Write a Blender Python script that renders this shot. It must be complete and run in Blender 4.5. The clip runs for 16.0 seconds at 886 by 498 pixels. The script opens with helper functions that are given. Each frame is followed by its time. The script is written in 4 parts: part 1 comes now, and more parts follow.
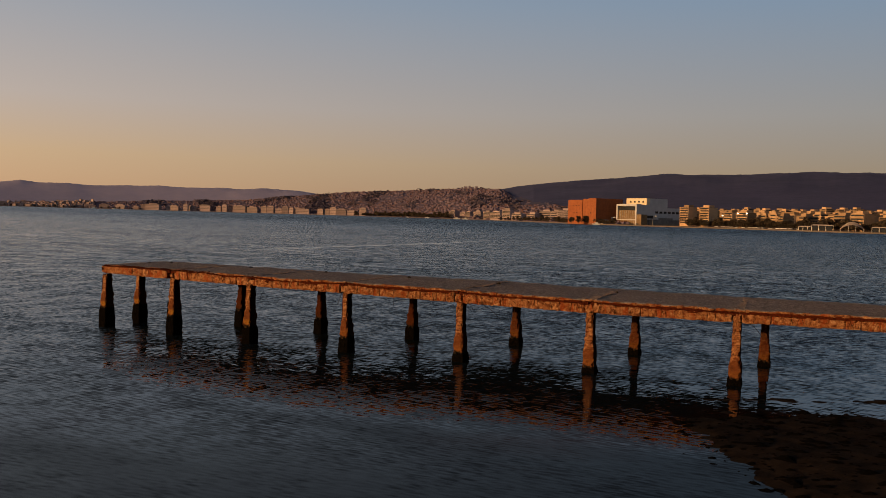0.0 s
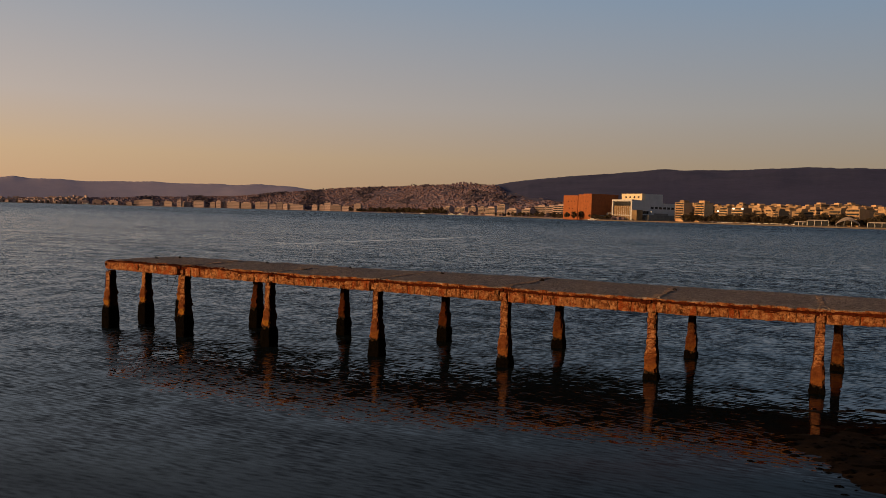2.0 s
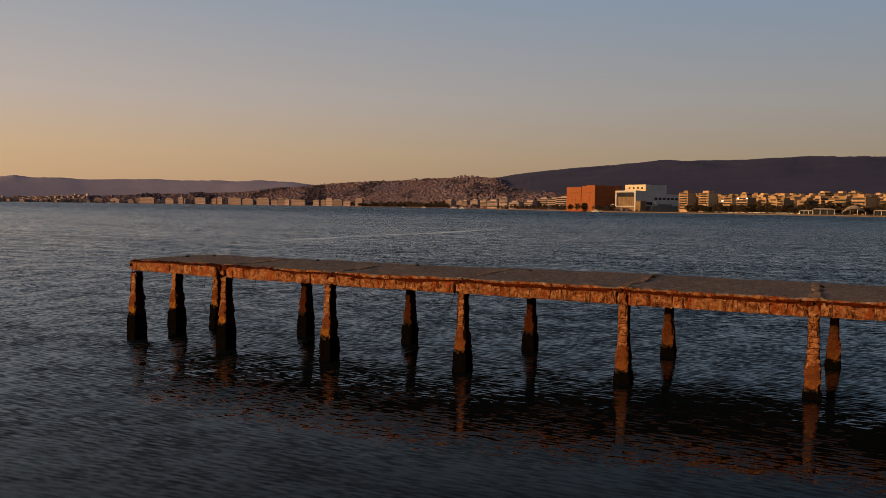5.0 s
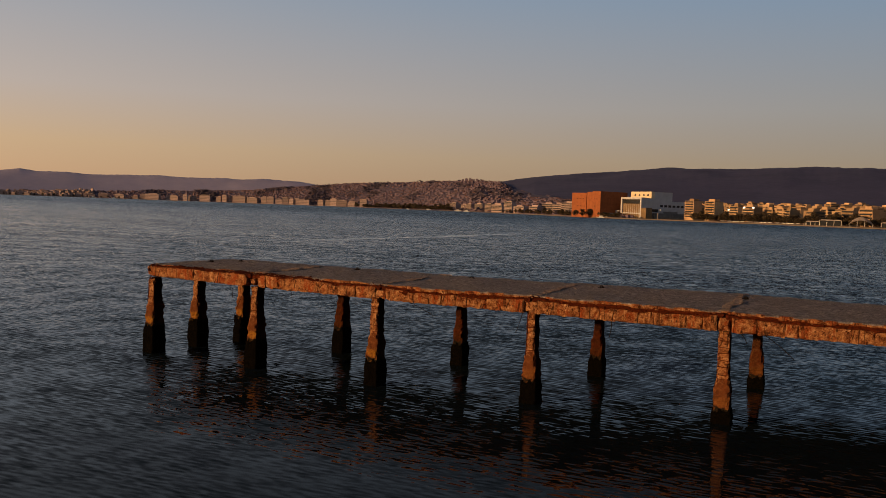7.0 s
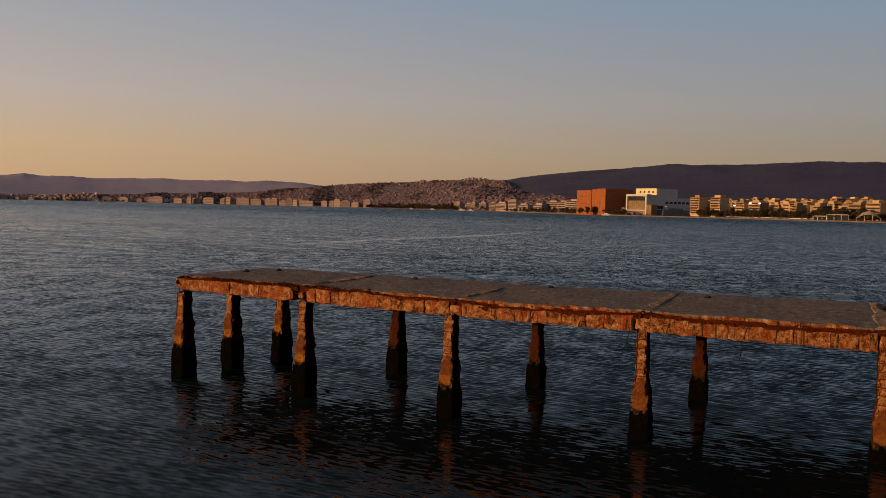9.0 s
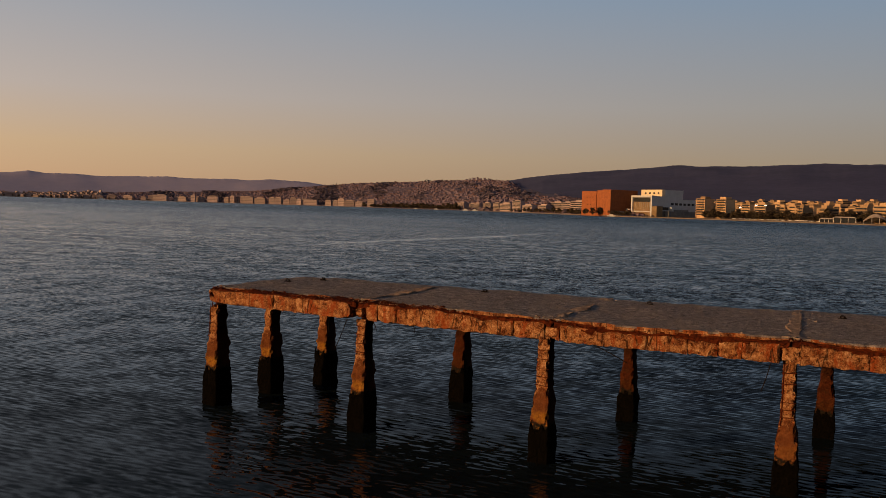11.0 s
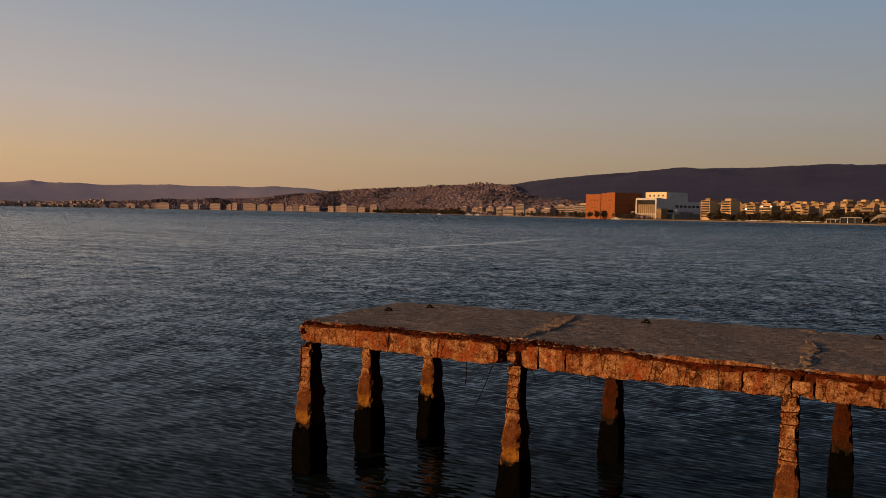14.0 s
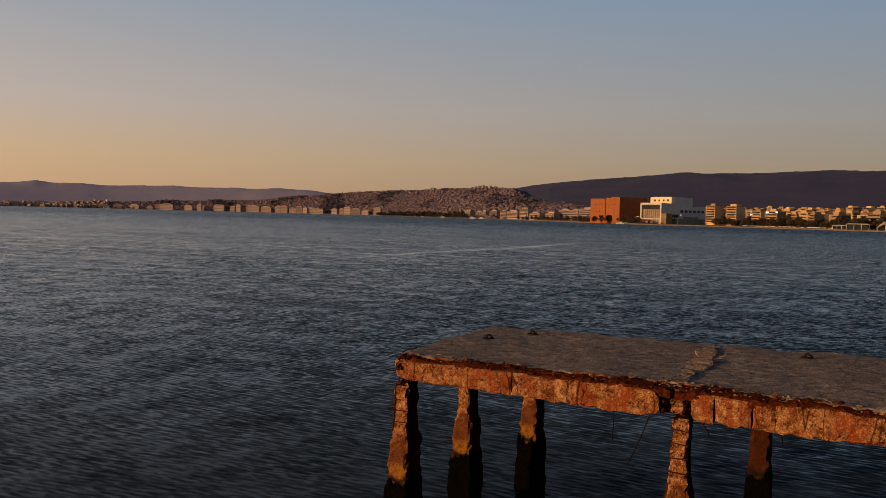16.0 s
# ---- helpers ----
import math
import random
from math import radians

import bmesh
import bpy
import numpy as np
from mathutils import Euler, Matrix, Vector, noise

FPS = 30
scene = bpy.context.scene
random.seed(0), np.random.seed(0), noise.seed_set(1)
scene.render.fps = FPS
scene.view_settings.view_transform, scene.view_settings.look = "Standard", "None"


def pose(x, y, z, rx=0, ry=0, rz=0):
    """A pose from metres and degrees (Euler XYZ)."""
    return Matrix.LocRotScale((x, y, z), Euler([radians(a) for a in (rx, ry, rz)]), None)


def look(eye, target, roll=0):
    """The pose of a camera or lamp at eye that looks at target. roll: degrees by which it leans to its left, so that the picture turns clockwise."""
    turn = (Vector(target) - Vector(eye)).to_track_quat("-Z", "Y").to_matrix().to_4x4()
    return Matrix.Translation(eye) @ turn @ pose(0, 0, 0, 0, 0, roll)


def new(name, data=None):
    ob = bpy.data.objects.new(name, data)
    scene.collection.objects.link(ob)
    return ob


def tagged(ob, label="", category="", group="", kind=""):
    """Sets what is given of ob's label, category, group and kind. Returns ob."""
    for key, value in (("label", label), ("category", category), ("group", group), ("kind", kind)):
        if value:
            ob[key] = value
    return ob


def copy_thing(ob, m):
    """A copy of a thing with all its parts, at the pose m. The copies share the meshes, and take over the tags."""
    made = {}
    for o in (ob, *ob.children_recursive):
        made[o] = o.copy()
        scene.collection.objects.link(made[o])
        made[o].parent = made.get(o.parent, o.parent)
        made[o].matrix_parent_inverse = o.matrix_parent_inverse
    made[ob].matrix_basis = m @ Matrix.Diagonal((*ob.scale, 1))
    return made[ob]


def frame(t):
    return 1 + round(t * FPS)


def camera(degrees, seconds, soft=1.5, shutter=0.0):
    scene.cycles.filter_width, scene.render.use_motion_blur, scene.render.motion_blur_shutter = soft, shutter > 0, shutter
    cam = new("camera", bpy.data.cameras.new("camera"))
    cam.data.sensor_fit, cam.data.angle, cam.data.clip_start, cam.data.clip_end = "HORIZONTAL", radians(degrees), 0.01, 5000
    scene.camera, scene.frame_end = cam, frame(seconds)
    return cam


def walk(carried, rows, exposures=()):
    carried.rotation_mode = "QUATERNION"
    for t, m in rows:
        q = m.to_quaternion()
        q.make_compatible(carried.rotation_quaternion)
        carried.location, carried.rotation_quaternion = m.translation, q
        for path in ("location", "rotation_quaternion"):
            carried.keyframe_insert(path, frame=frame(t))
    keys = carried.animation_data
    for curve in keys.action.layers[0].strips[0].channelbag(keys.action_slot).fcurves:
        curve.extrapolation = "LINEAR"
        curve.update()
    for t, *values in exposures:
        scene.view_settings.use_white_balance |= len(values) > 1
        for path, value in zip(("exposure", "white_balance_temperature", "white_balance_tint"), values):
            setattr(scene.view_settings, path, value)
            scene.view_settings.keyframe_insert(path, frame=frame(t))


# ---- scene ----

import itertools

EXPOSURE, SKY, NISHITA, SUN = 0.0, 1.0, 0.01, 5.0
cam = camera(55.0, 16.0, soft=0.85)
ROWS = [
    (0.0, 23.475, -23.196, 4.325, 23.741, -2.136, -1.593),
    (0.5, 22.976, -22.801, 4.250, 23.631, -2.114, -1.419),
    (1.0, 22.414, -22.363, 4.200, 23.508, -2.187, -1.474),
    (1.5, 21.861, -21.902, 4.162, 23.404, -2.275, -1.574),
    (2.0, 21.276, -21.454, 4.125, 23.356, -2.411, -1.540),
    (2.5, 20.684, -21.019, 4.078, 23.331, -2.545, -1.306),
    (3.0, 20.036, -20.552, 4.022, 23.326, -2.632, -0.827),
    (3.5, 19.393, -20.036, 3.963, 23.324, -2.726, -0.623),
    (4.0, 18.742, -19.540, 3.892, 23.377, -2.793, -0.510),
    (6.5, 15.845, -17.141, 3.900, 23.652, -2.826, -1.795),
    (7.0, 15.252, -16.688, 3.918, 23.699, -2.665, -2.054),
    (7.5, 14.641, -16.201, 3.926, 23.804, -2.601, -1.704),
    (8.0, 13.987, -15.702, 3.916, 23.855, -2.686, -1.383),
    (10.5, 10.931, -13.213, 3.851, 24.137, -2.742, -1.488),
    (11.0, 10.354, -12.796, 3.878, 24.172, -2.720, -1.700),
    (11.5, 9.780, -12.373, 3.888, 24.026, -2.580, -1.730),
    (12.0, 9.137, -11.913, 3.844, 23.961, -2.592, -1.260),
    (12.5, 8.544, -11.503, 3.795, 24.001, -2.699, -1.126),
    (13.0, 7.953, -11.144, 3.805, 24.175, -2.609, -1.209),
    (13.5, 7.379, -10.775, 3.846, 24.266, -2.539, -0.978),
    (14.0, 6.808, -10.448, 3.895, 24.318, -2.398, -1.050),
    (14.5, 6.260, -10.106, 3.918, 24.347, -2.327, -0.971),
    (15.0, 5.647, -9.705, 3.921, 24.420, -2.305, -1.476),
    (15.5, 5.078, -9.348, 3.927, 24.469, -2.223, -1.163),
    (16.0, 4.510, -9.018, 3.952, 24.530, -2.192, -1.486),
]
walk(cam, [(t, pose(x, y, z, 90 + pitch, roll, yaw)) for t, x, y, z, yaw, pitch, roll in ROWS], exposures=[(0.0, EXPOSURE), (16.0, EXPOSURE)])

# ---- light: a low evening sun over the water, to the side of and behind the view ----
SUN_AZ, SUN_EL = 221.0, 7.0  # clockwise from +y, above the horizon
world = bpy.data.worlds.new("evening_sky")
scene.world = world
world.use_nodes = True
wn = world.node_tree
az, el = radians(SUN_AZ), radians(SUN_EL)
to_sun = Vector((math.sin(az) * math.cos(el), math.cos(az) * math.cos(el), math.sin(el)))


def evening_sky(t):
    """A clear sky at sundown: warm along the horizon, more so towards the sun, blue and dimming upwards."""
    sky = t.nodes.new("ShaderNodeTexSky")
    sky.sky_type, sky.sun_disc = "NISHITA", False
    sky.sun_elevation, sky.sun_rotation = el, az
    coord, sep, dot = t.nodes.new("ShaderNodeTexCoord"), t.nodes.new("ShaderNodeSeparateXYZ"), t.nodes.new("ShaderNodeVectorMath")
    t.links.new(coord.outputs["Generated"], sep.inputs[0])
    dot.operation = "DOT_PRODUCT"
    dot.inputs[1].default_value = (math.sin(az), math.cos(az), 0)
    t.links.new(coord.outputs["Generated"], dot.inputs[0])
    sunward = t.nodes.new("ShaderNodeMapRange")
    sunward.inputs["From Min"].default_value, sunward.inputs["From Max"].default_value = -0.80, 0.05
    t.links.new(dot.outputs["Value"], sunward.inputs["Value"])
    sides = []
    for stops in (SKY_AWAY, SKY_SUNWARD):
        r = t.nodes.new("ShaderNodeValToRGB")
        e = r.color_ramp.elements
        while len(e) < len(stops):
            e.new(0.5)
        for k, (p, c) in zip(e, stops):
            k.position, k.color = p, (*c, 1)
        t.links.new(sep.outputs[2], r.inputs[0])
        sides.append(r.outputs[0])
    m = t.nodes.new("ShaderNodeMix")
    m.data_type = "RGBA"
    t.links.new(sunward.outputs[0], m.inputs[0])
    t.links.new(sides[0], m.inputs[6])
    t.links.new(sides[1], m.inputs[7])
    both = t.nodes.new("ShaderNodeMix")
    both.data_type, both.blend_type = "RGBA", "ADD"
    both.inputs[0].default_value = NISHITA
    t.links.new(m.outputs[2], both.inputs[6])
    t.links.new(sky.outputs[0], both.inputs[7])
    t.links.new(both.outputs[2], t.nodes["Background"].inputs[0])
    t.nodes["Background"].inputs[1].default_value = SKY


SKY_SUNWARD = [(0.0, (0.50, 0.295, 0.175)), (0.03, (0.55, 0.345, 0.20)), (0.06, (0.555, 0.375, 0.225)), (0.12, (0.47, 0.39, 0.345)), (0.24, (0.295, 0.325, 0.375)), (0.32, (0.205, 0.222, 0.25)), (0.45, (0.138, 0.147, 0.17)), (0.7, (0.08, 0.10, 0.13)), (1.0, (0.02, 0.033, 0.06))]
SKY_AWAY = [(0.0, (0.235, 0.155, 0.108)), (0.03, (0.25, 0.178, 0.128)), (0.06, (0.282, 0.214, 0.158)), (0.12, (0.272, 0.252, 0.244)), (0.25, (0.175, 0.25, 0.35)), (0.305, (0.050, 0.076, 0.114)), (0.45, (0.028, 0.042, 0.066)), (0.7, (0.022, 0.035, 0.06)), (1.0, (0.02, 0.033, 0.06))]
evening_sky(wn)
lamp = bpy.data.lights.new("sun", "SUN")
lamp.energy, lamp.angle, lamp.color = SUN, radians(0.6), (1.0, 0.545, 0.215)
sun = new("sun", lamp)
sun.matrix_world = look((0, 0, 60), Vector((0, 0, 60)) - to_sun)


# ---- materials ----
def nodes_of(name):
    m = bpy.data.materials.new(name)
    m.use_nodes = True
    return m, m.node_tree, m.node_tree.nodes["Principled BSDF"]


def noise_node(t, scale, detail=4.0, rough=0.6, stretch=(1, 1, 1), coords="Object"):
    c = t.nodes.new("ShaderNodeTexCoord")
    mp = t.nodes.new("ShaderNodeMapping")
    mp.inputs["Scale"].default_value = stretch
    n = t.nodes.new("ShaderNodeTexNoise")
    n.inputs["Scale"].default_value, n.inputs["Detail"].default_value, n.inputs["Roughness"].default_value = scale, detail, rough
    t.links.new(c.outputs[coords], mp.inputs[0])
    t.links.new(mp.outputs[0], n.inputs["Vector"])
    return n.outputs["Fac"]


def ramp(t, fac, stops):
    r = t.nodes.new("ShaderNodeValToRGB")
    e = r.color_ramp.elements
    while len(e) < len(stops):
        e.new(0.5)
    for k, (p, c) in zip(e, stops):
        k.position, k.color = p, (*c, 1) if len(c) == 3 else c
    t.links.new(fac, r.inputs[0])
    return r.outputs[0]


def mixed(t, fac, a, b, kind="MIX"):
    m = t.nodes.new("ShaderNodeMix")
    m.data_type, m.blend_type = "RGBA", kind
    for sock, v in ((m.inputs[0], fac), (m.inputs[6], a), (m.inputs[7], b)):
        if isinstance(v, (int, float)):
            sock.default_value = v
        elif isinstance(v, tuple):
            sock.default_value = (*v, 1)
        else:
            t.links.new(v, sock)
    return m.outputs[2]


def maths(t, op, a, b=0.0, clamp=False):
    m = t.nodes.new("ShaderNodeMath")
    m.operation, m.use_clamp = op, clamp
    for sock, v in zip(m.inputs, (a, b)):
        if isinstance(v, (int, float)):
            sock.default_value = v
        else:
            t.links.new(v, sock)
    return m.outputs[0]


def bumped(t, bsdf, height, strength, distance):
    b = t.nodes.new("ShaderNodeBump")
    b.inputs["Strength"].default_value, b.inputs["Distance"].default_value = strength, distance
    t.links.new(height, b.inputs["Height"])
    t.links.new(b.outputs[0], bsdf.inputs["Normal"])


def surface(name, dark, light, scale, rough=0.85, bump=0.5, depth=0.01, spread=0.0, coords="Object", metal=0.0, gloss=0.3):
    """A plain weathered surface: two scales of mottling, relief, and some spread from piece to piece."""
    m, t, b = nodes_of(name)
    big, fine = noise_node(t, scale, coords=coords), noise_node(t, scale * 9, 5, 0.7, coords=coords)
    mix = maths(t, "ADD", maths(t, "MULTIPLY", big, 0.6), maths(t, "MULTIPLY", fine, 0.4))
    col = ramp(t, mix, [(0.36, dark), (0.64, light)])
    if spread:
        info = t.nodes.new("ShaderNodeObjectInfo")
        geo = t.nodes.new("ShaderNodeNewGeometry")
        both = maths(t, "FRACT", maths(t, "ADD", info.outputs["Random"], geo.outputs["Random Per Island"]))
        val = maths(t, "ADD", maths(t, "MULTIPLY", both, 2 * spread), 1 - spread)
        comb = t.nodes.new("ShaderNodeCombineColor")
        for i in range(3):
            t.links.new(val, comb.inputs[i])
        col = mixed(t, 1.0, col, comb.outputs[0], "MULTIPLY")
    t.links.new(col, b.inputs["Base Color"])
    b.inputs["Roughness"].default_value, b.inputs["Metallic"].default_value, b.inputs["Specular IOR Level"].default_value = rough, metal, gloss
    if bump:
        bumped(t, b, fine, bump, depth)
    return m


def concrete_material(name, top=False, pile=False, darkened=0.0, algae=0.75):
    """Old marine concrete: pale aggregate, rust bleeding out of the bars, dark damp."""
    m, t, b = nodes_of(name)
    grain, mid, big = noise_node(t, 60, 3, 0.7), noise_node(t, 9, 5, 0.65), noise_node(t, 1.7, 4, 0.6)
    if top:
        col = ramp(t, maths(t, "ADD", maths(t, "MULTIPLY", mid, 0.5), maths(t, "MULTIPLY", grain, 0.5)), [(0.41, (0.080, 0.068, 0.066)), (0.5, (0.20, 0.172, 0.165)), (0.60, (0.38, 0.33, 0.31))])
        col = mixed(t, ramp(t, big, [(0.45, (0, 0, 0)), (0.62, (0.6, 0.6, 0.6))]), col, (0.165, 0.140, 0.135))
    else:
        col = ramp(t, maths(t, "ADD", maths(t, "MULTIPLY", mid, 0.55), maths(t, "MULTIPLY", grain, 0.45)), [(0.41, (0.06, 0.016, 0.007)), (0.48, (0.185, 0.074, 0.031)), (0.55, (0.31, 0.150, 0.066)), (0.62, (0.46, 0.29, 0.175))])
        streak = noise_node(t, 3.4, 5, 0.7, (1.6, 1.6, 0.5))
        col = mixed(t, ramp(t, streak, [(0.52, (0, 0, 0)), (0.60, (0.85, 0.85, 0.85))]), col, (0.20, 0.042, 0.011))
        pits = noise_node(t, 17, 5, 0.75)
        col = mixed(t, ramp(t, pits, [(0.57, (0, 0, 0)), (0.63, (1, 1, 1))]), col, (0.035, 0.012, 0.006))
        crack = maths(t, "ABSOLUTE", maths(t, "SUBTRACT", noise_node(t, 2.0, 3, 0.6, (1.0, 1.0, 0.16)), 0.5))
        col = mixed(t, ramp(t, crack, [(0.002, (1, 1, 1)), (0.009, (0, 0, 0))]), col, (0.03, 0.011, 0.006))
    # how far the whole concrete is pulled towards near-black red-brown
    if darkened:
        col = mixed(t, darkened, col, mixed(t, ramp(t, big, [(0.42, (0, 0, 0)), (0.6, (1, 1, 1))]), (0.020, 0.006, 0.003), (0.062, 0.014, 0.005)))
    speck = ramp(t, noise_node(t, 48, 2, 0.5), [(0.62, (0, 0, 0)), (0.68, (1, 1, 1))])
    if top:
        speck = maths(t, "MAXIMUM", speck, ramp(t, noise_node(t, 24, 3, 0.55), [(0.60, (0, 0, 0)), (0.66, (1, 1, 1))]))
    col = mixed(t, maths(t, "MULTIPLY", speck, 0.28 - 0.28 * darkened), col, (0.62, 0.45, 0.31))
    if top:
        dark = ramp(t, noise_node(t, 19, 4, 0.6), [(0.58, (0, 0, 0)), (0.66, (0.8, 0.8, 0.8))])
        col = mixed(t, dark, col, (0.05, 0.040, 0.036))
    if pile:
        sep, c = t.nodes.new("ShaderNodeSeparateXYZ"), t.nodes.new("ShaderNodeTexCoord")
        t.links.new(c.outputs["Object"], sep.inputs[0])
        z = maths(t, "ADD", sep.outputs[2], maths(t, "MULTIPLY", maths(t, "SUBTRACT", mid, 0.5), 0.45))
        whole = ramp(t, z, [(0.46, (1, 1, 1)), (0.60, (0, 0, 0))])  # heights above the mussels
        col = mixed(t, maths(t, "MULTIPLY", whole, 0.9 * (1 - darkened)), col, mixed(t, ramp(t, big, [(0.40, (0, 0, 0)), (0.58, (1, 1, 1))]), (0.14, 0.048, 0.016), (0.06, 0.018, 0.008)))
        lichen = maths(t, "MULTIPLY", ramp(t, z, [(0.0, (1, 1, 1)), (0.16, (1, 1, 1)), (0.30, (0, 0, 0))]), ramp(t, noise_node(t, 5.0, 4, 0.6), [(0.42, (0, 0, 0)), (0.52, (1, 1, 1))]))
        col = mixed(t, maths(t, "MULTIPLY", lichen, algae * (1 - darkened)), col, (0.28, 0.13, 0.018))
        weed = ramp(t, maths(t, "ADD", z, 0.5), [(0.50, (1, 1, 1)), (0.57, (0, 0, 0))])
        col = mixed(t, weed, col, (0.012, 0.010, 0.008))
    t.links.new(col, b.inputs["Base Color"])
    b.inputs["Roughness"].default_value, b.inputs["Specular IOR Level"].default_value = 0.95, 0.06
    bumped(t, b, maths(t, "ADD", mid, maths(t, "MULTIPLY", grain, 0.6)), 1.0, 0.03)
    return m


CONCRETE = concrete_material("rusting_concrete")
DECKTOP = concrete_material("worn_deck_concrete", top=True)
PILE = concrete_material("tidal_concrete", pile=True)
DRY_PILE = concrete_material("weathered_post_concrete", pile=True, algae=0.15)
# darker red-brown concrete for the back row of posts
DARK_RED = concrete_material("dark_red_brown_concrete", pile=True, darkened=0.96)
REDDISH = concrete_material("red_brown_concrete", pile=True, darkened=0.82)
# shade painted near-black, for the post sides turned from the sun
SHADED_SIDE = concrete_material("shade_blackened_concrete", pile=True, darkened=0.97)
CRUMBLED = surface("crumbled_concrete", (0.10, 0.070, 0.058), (0.46, 0.34, 0.26), 9, 0.95, 1.0, 0.02, gloss=0.05)
EDGE_CRUMB = surface("weathered_edge_concrete", (0.09, 0.048, 0.030), (0.30, 0.18, 0.115), 14, 0.95, 1.0, 0.01, spread=0.4, gloss=0.05)
RUST = surface("rusted_iron", (0.016, 0.005, 0.003), (0.09, 0.017, 0.005), 20, 0.9, 0.6, 0.004, gloss=0.04)
DARKIRON = surface("black_iron", (0.005, 0.004, 0.004), (0.016, 0.011, 0.008), 25, 0.85, 0.5, 0.003, gloss=0.03)
MUSSEL = surface("black_mussels_and_weed", (0.001, 0.001, 0.001), (0.005, 0.004, 0.003), 30, 0.95, 1.0, 0.02, gloss=0.02)
SAND = surface("wet_sand_and_weed", (0.005, 0.0042, 0.0034), (0.030, 0.0205, 0.0145), 2.2, 0.9, 0.4, 0.03, gloss=0.02)
# FAR_RENDER, OLDTOWN, GROVE and FAR_GLASS carry the haze of distance in their colour
FAR_RENDER = surface("haze_tinted_render", (0.22, 0.170, 0.172), (0.32, 0.250, 0.245), 0.03, 0.85, 0.0, spread=0.35)
RENDER = surface("painted_render", (0.25, 0.165, 0.095), (0.42, 0.285, 0.17), 0.06, 0.85, 0.0, spread=0.55)
OLDTOWN = surface("haze_tinted_town_walls", (0.100, 0.080, 0.118), (0.142, 0.110, 0.148), 0.02, 0.9, 0.0, spread=0.22)
GROVE = surface("haze_tinted_foliage", (0.068, 0.056, 0.080), (0.084, 0.068, 0.094), 0.02, 0.95, 0.0, spread=0.2)
# the white cladding again, with yellow evening sunlight painted in
SUNLIT_WHITE = surface("sunlit_white_stone_cladding", (0.52, 0.44, 0.30), (0.64, 0.54, 0.38), 0.15, 0.6, 0.0)
WHITE = surface("white_stone_cladding", (0.36, 0.37, 0.40), (0.46, 0.47, 0.50), 0.15, 0.6, 0.0)
BRICK = surface("red_brick_cladding", (0.18, 0.056, 0.019), (0.28, 0.092, 0.032), 0.25, 0.85, 0.0)
TILE = surface("roof_tiles", (0.128, 0.056, 0.036), (0.240, 0.112, 0.072), 0.2, 0.85, 0.0, spread=0.3)
FAR_GLASS = surface("haze_tinted_window_glass", (0.085, 0.072, 0.078), (0.12, 0.10, 0.105), 0.3, 0.5, 0.0)
GLASS = surface("dark_window_glass", (0.012, 0.014, 0.017), (0.03, 0.034, 0.04), 0.3, 0.25, 0.0)
BRONZE = surface("bronze_tinted_glazing", (0.12, 0.08, 0.04), (0.22, 0.15, 0.08), 0.2, 0.35, 0.0)
GREYROOF = surface("grey_roofing", (0.12, 0.12, 0.12), (0.24, 0.23, 0.22), 0.2, 0.8, 0.0)
LEAF = surface("evergreen_leaves", (0.020, 0.015, 0.009), (0.048, 0.034, 0.018), 0.5, 0.8, 0.0, spread=0.4)
BARK = surface("bark", (0.05, 0.035, 0.025), (0.12, 0.085, 0.06), 2.0, 0.9, 0.5)
QUAY = surface("pale_quay_stone", (0.072, 0.056, 0.044), (0.160, 0.128, 0.100), 0.08, 0.85, 0.0)
LAND = surface("dry_town_ground", (0.040, 0.032, 0.024), (0.104, 0.080, 0.064), 0.01, 0.95, 0.0)
# hill colours shifted to mauve and blue: aerial haze painted into the slopes
FAR_HILL = surface("haze_tinted_mountain_slopes", (0.29, 0.275, 0.385), (0.36, 0.33, 0.44), 0.002, 1.0, 0.0)
TOWN_HILL = surface("haze_tinted_town_slope", (0.084, 0.068, 0.104), (0.108, 0.086, 0.126), 0.006, 1.0, 0.0)
WOOD_HILL = surface("haze_tinted_wooded_slopes", (0.020, 0.025, 0.076), (0.045, 0.049, 0.116), 0.004, 1.0, 0.0)
CANVAS = surface("pale_canvas", (0.440, 0.360, 0.304), (0.576, 0.496, 0.432), 0.4, 0.8, 0.0)
PAINT = surface("white_paint", (0.62, 0.62, 0.60), (0.80, 0.80, 0.78), 0.8, 0.5, 0.0, spread=0.2)
RUBBER = surface("tyre_rubber", (0.012, 0.012, 0.012), (0.03, 0.03, 0.03), 4.0, 0.85, 0.0)
GLOW, _t, _b = nodes_of("floodlight_lens")
_b.inputs["Emission Color"].default_value, _b.inputs["Emission Strength"].default_value = (1.0, 0.93, 0.8, 1), 3.0


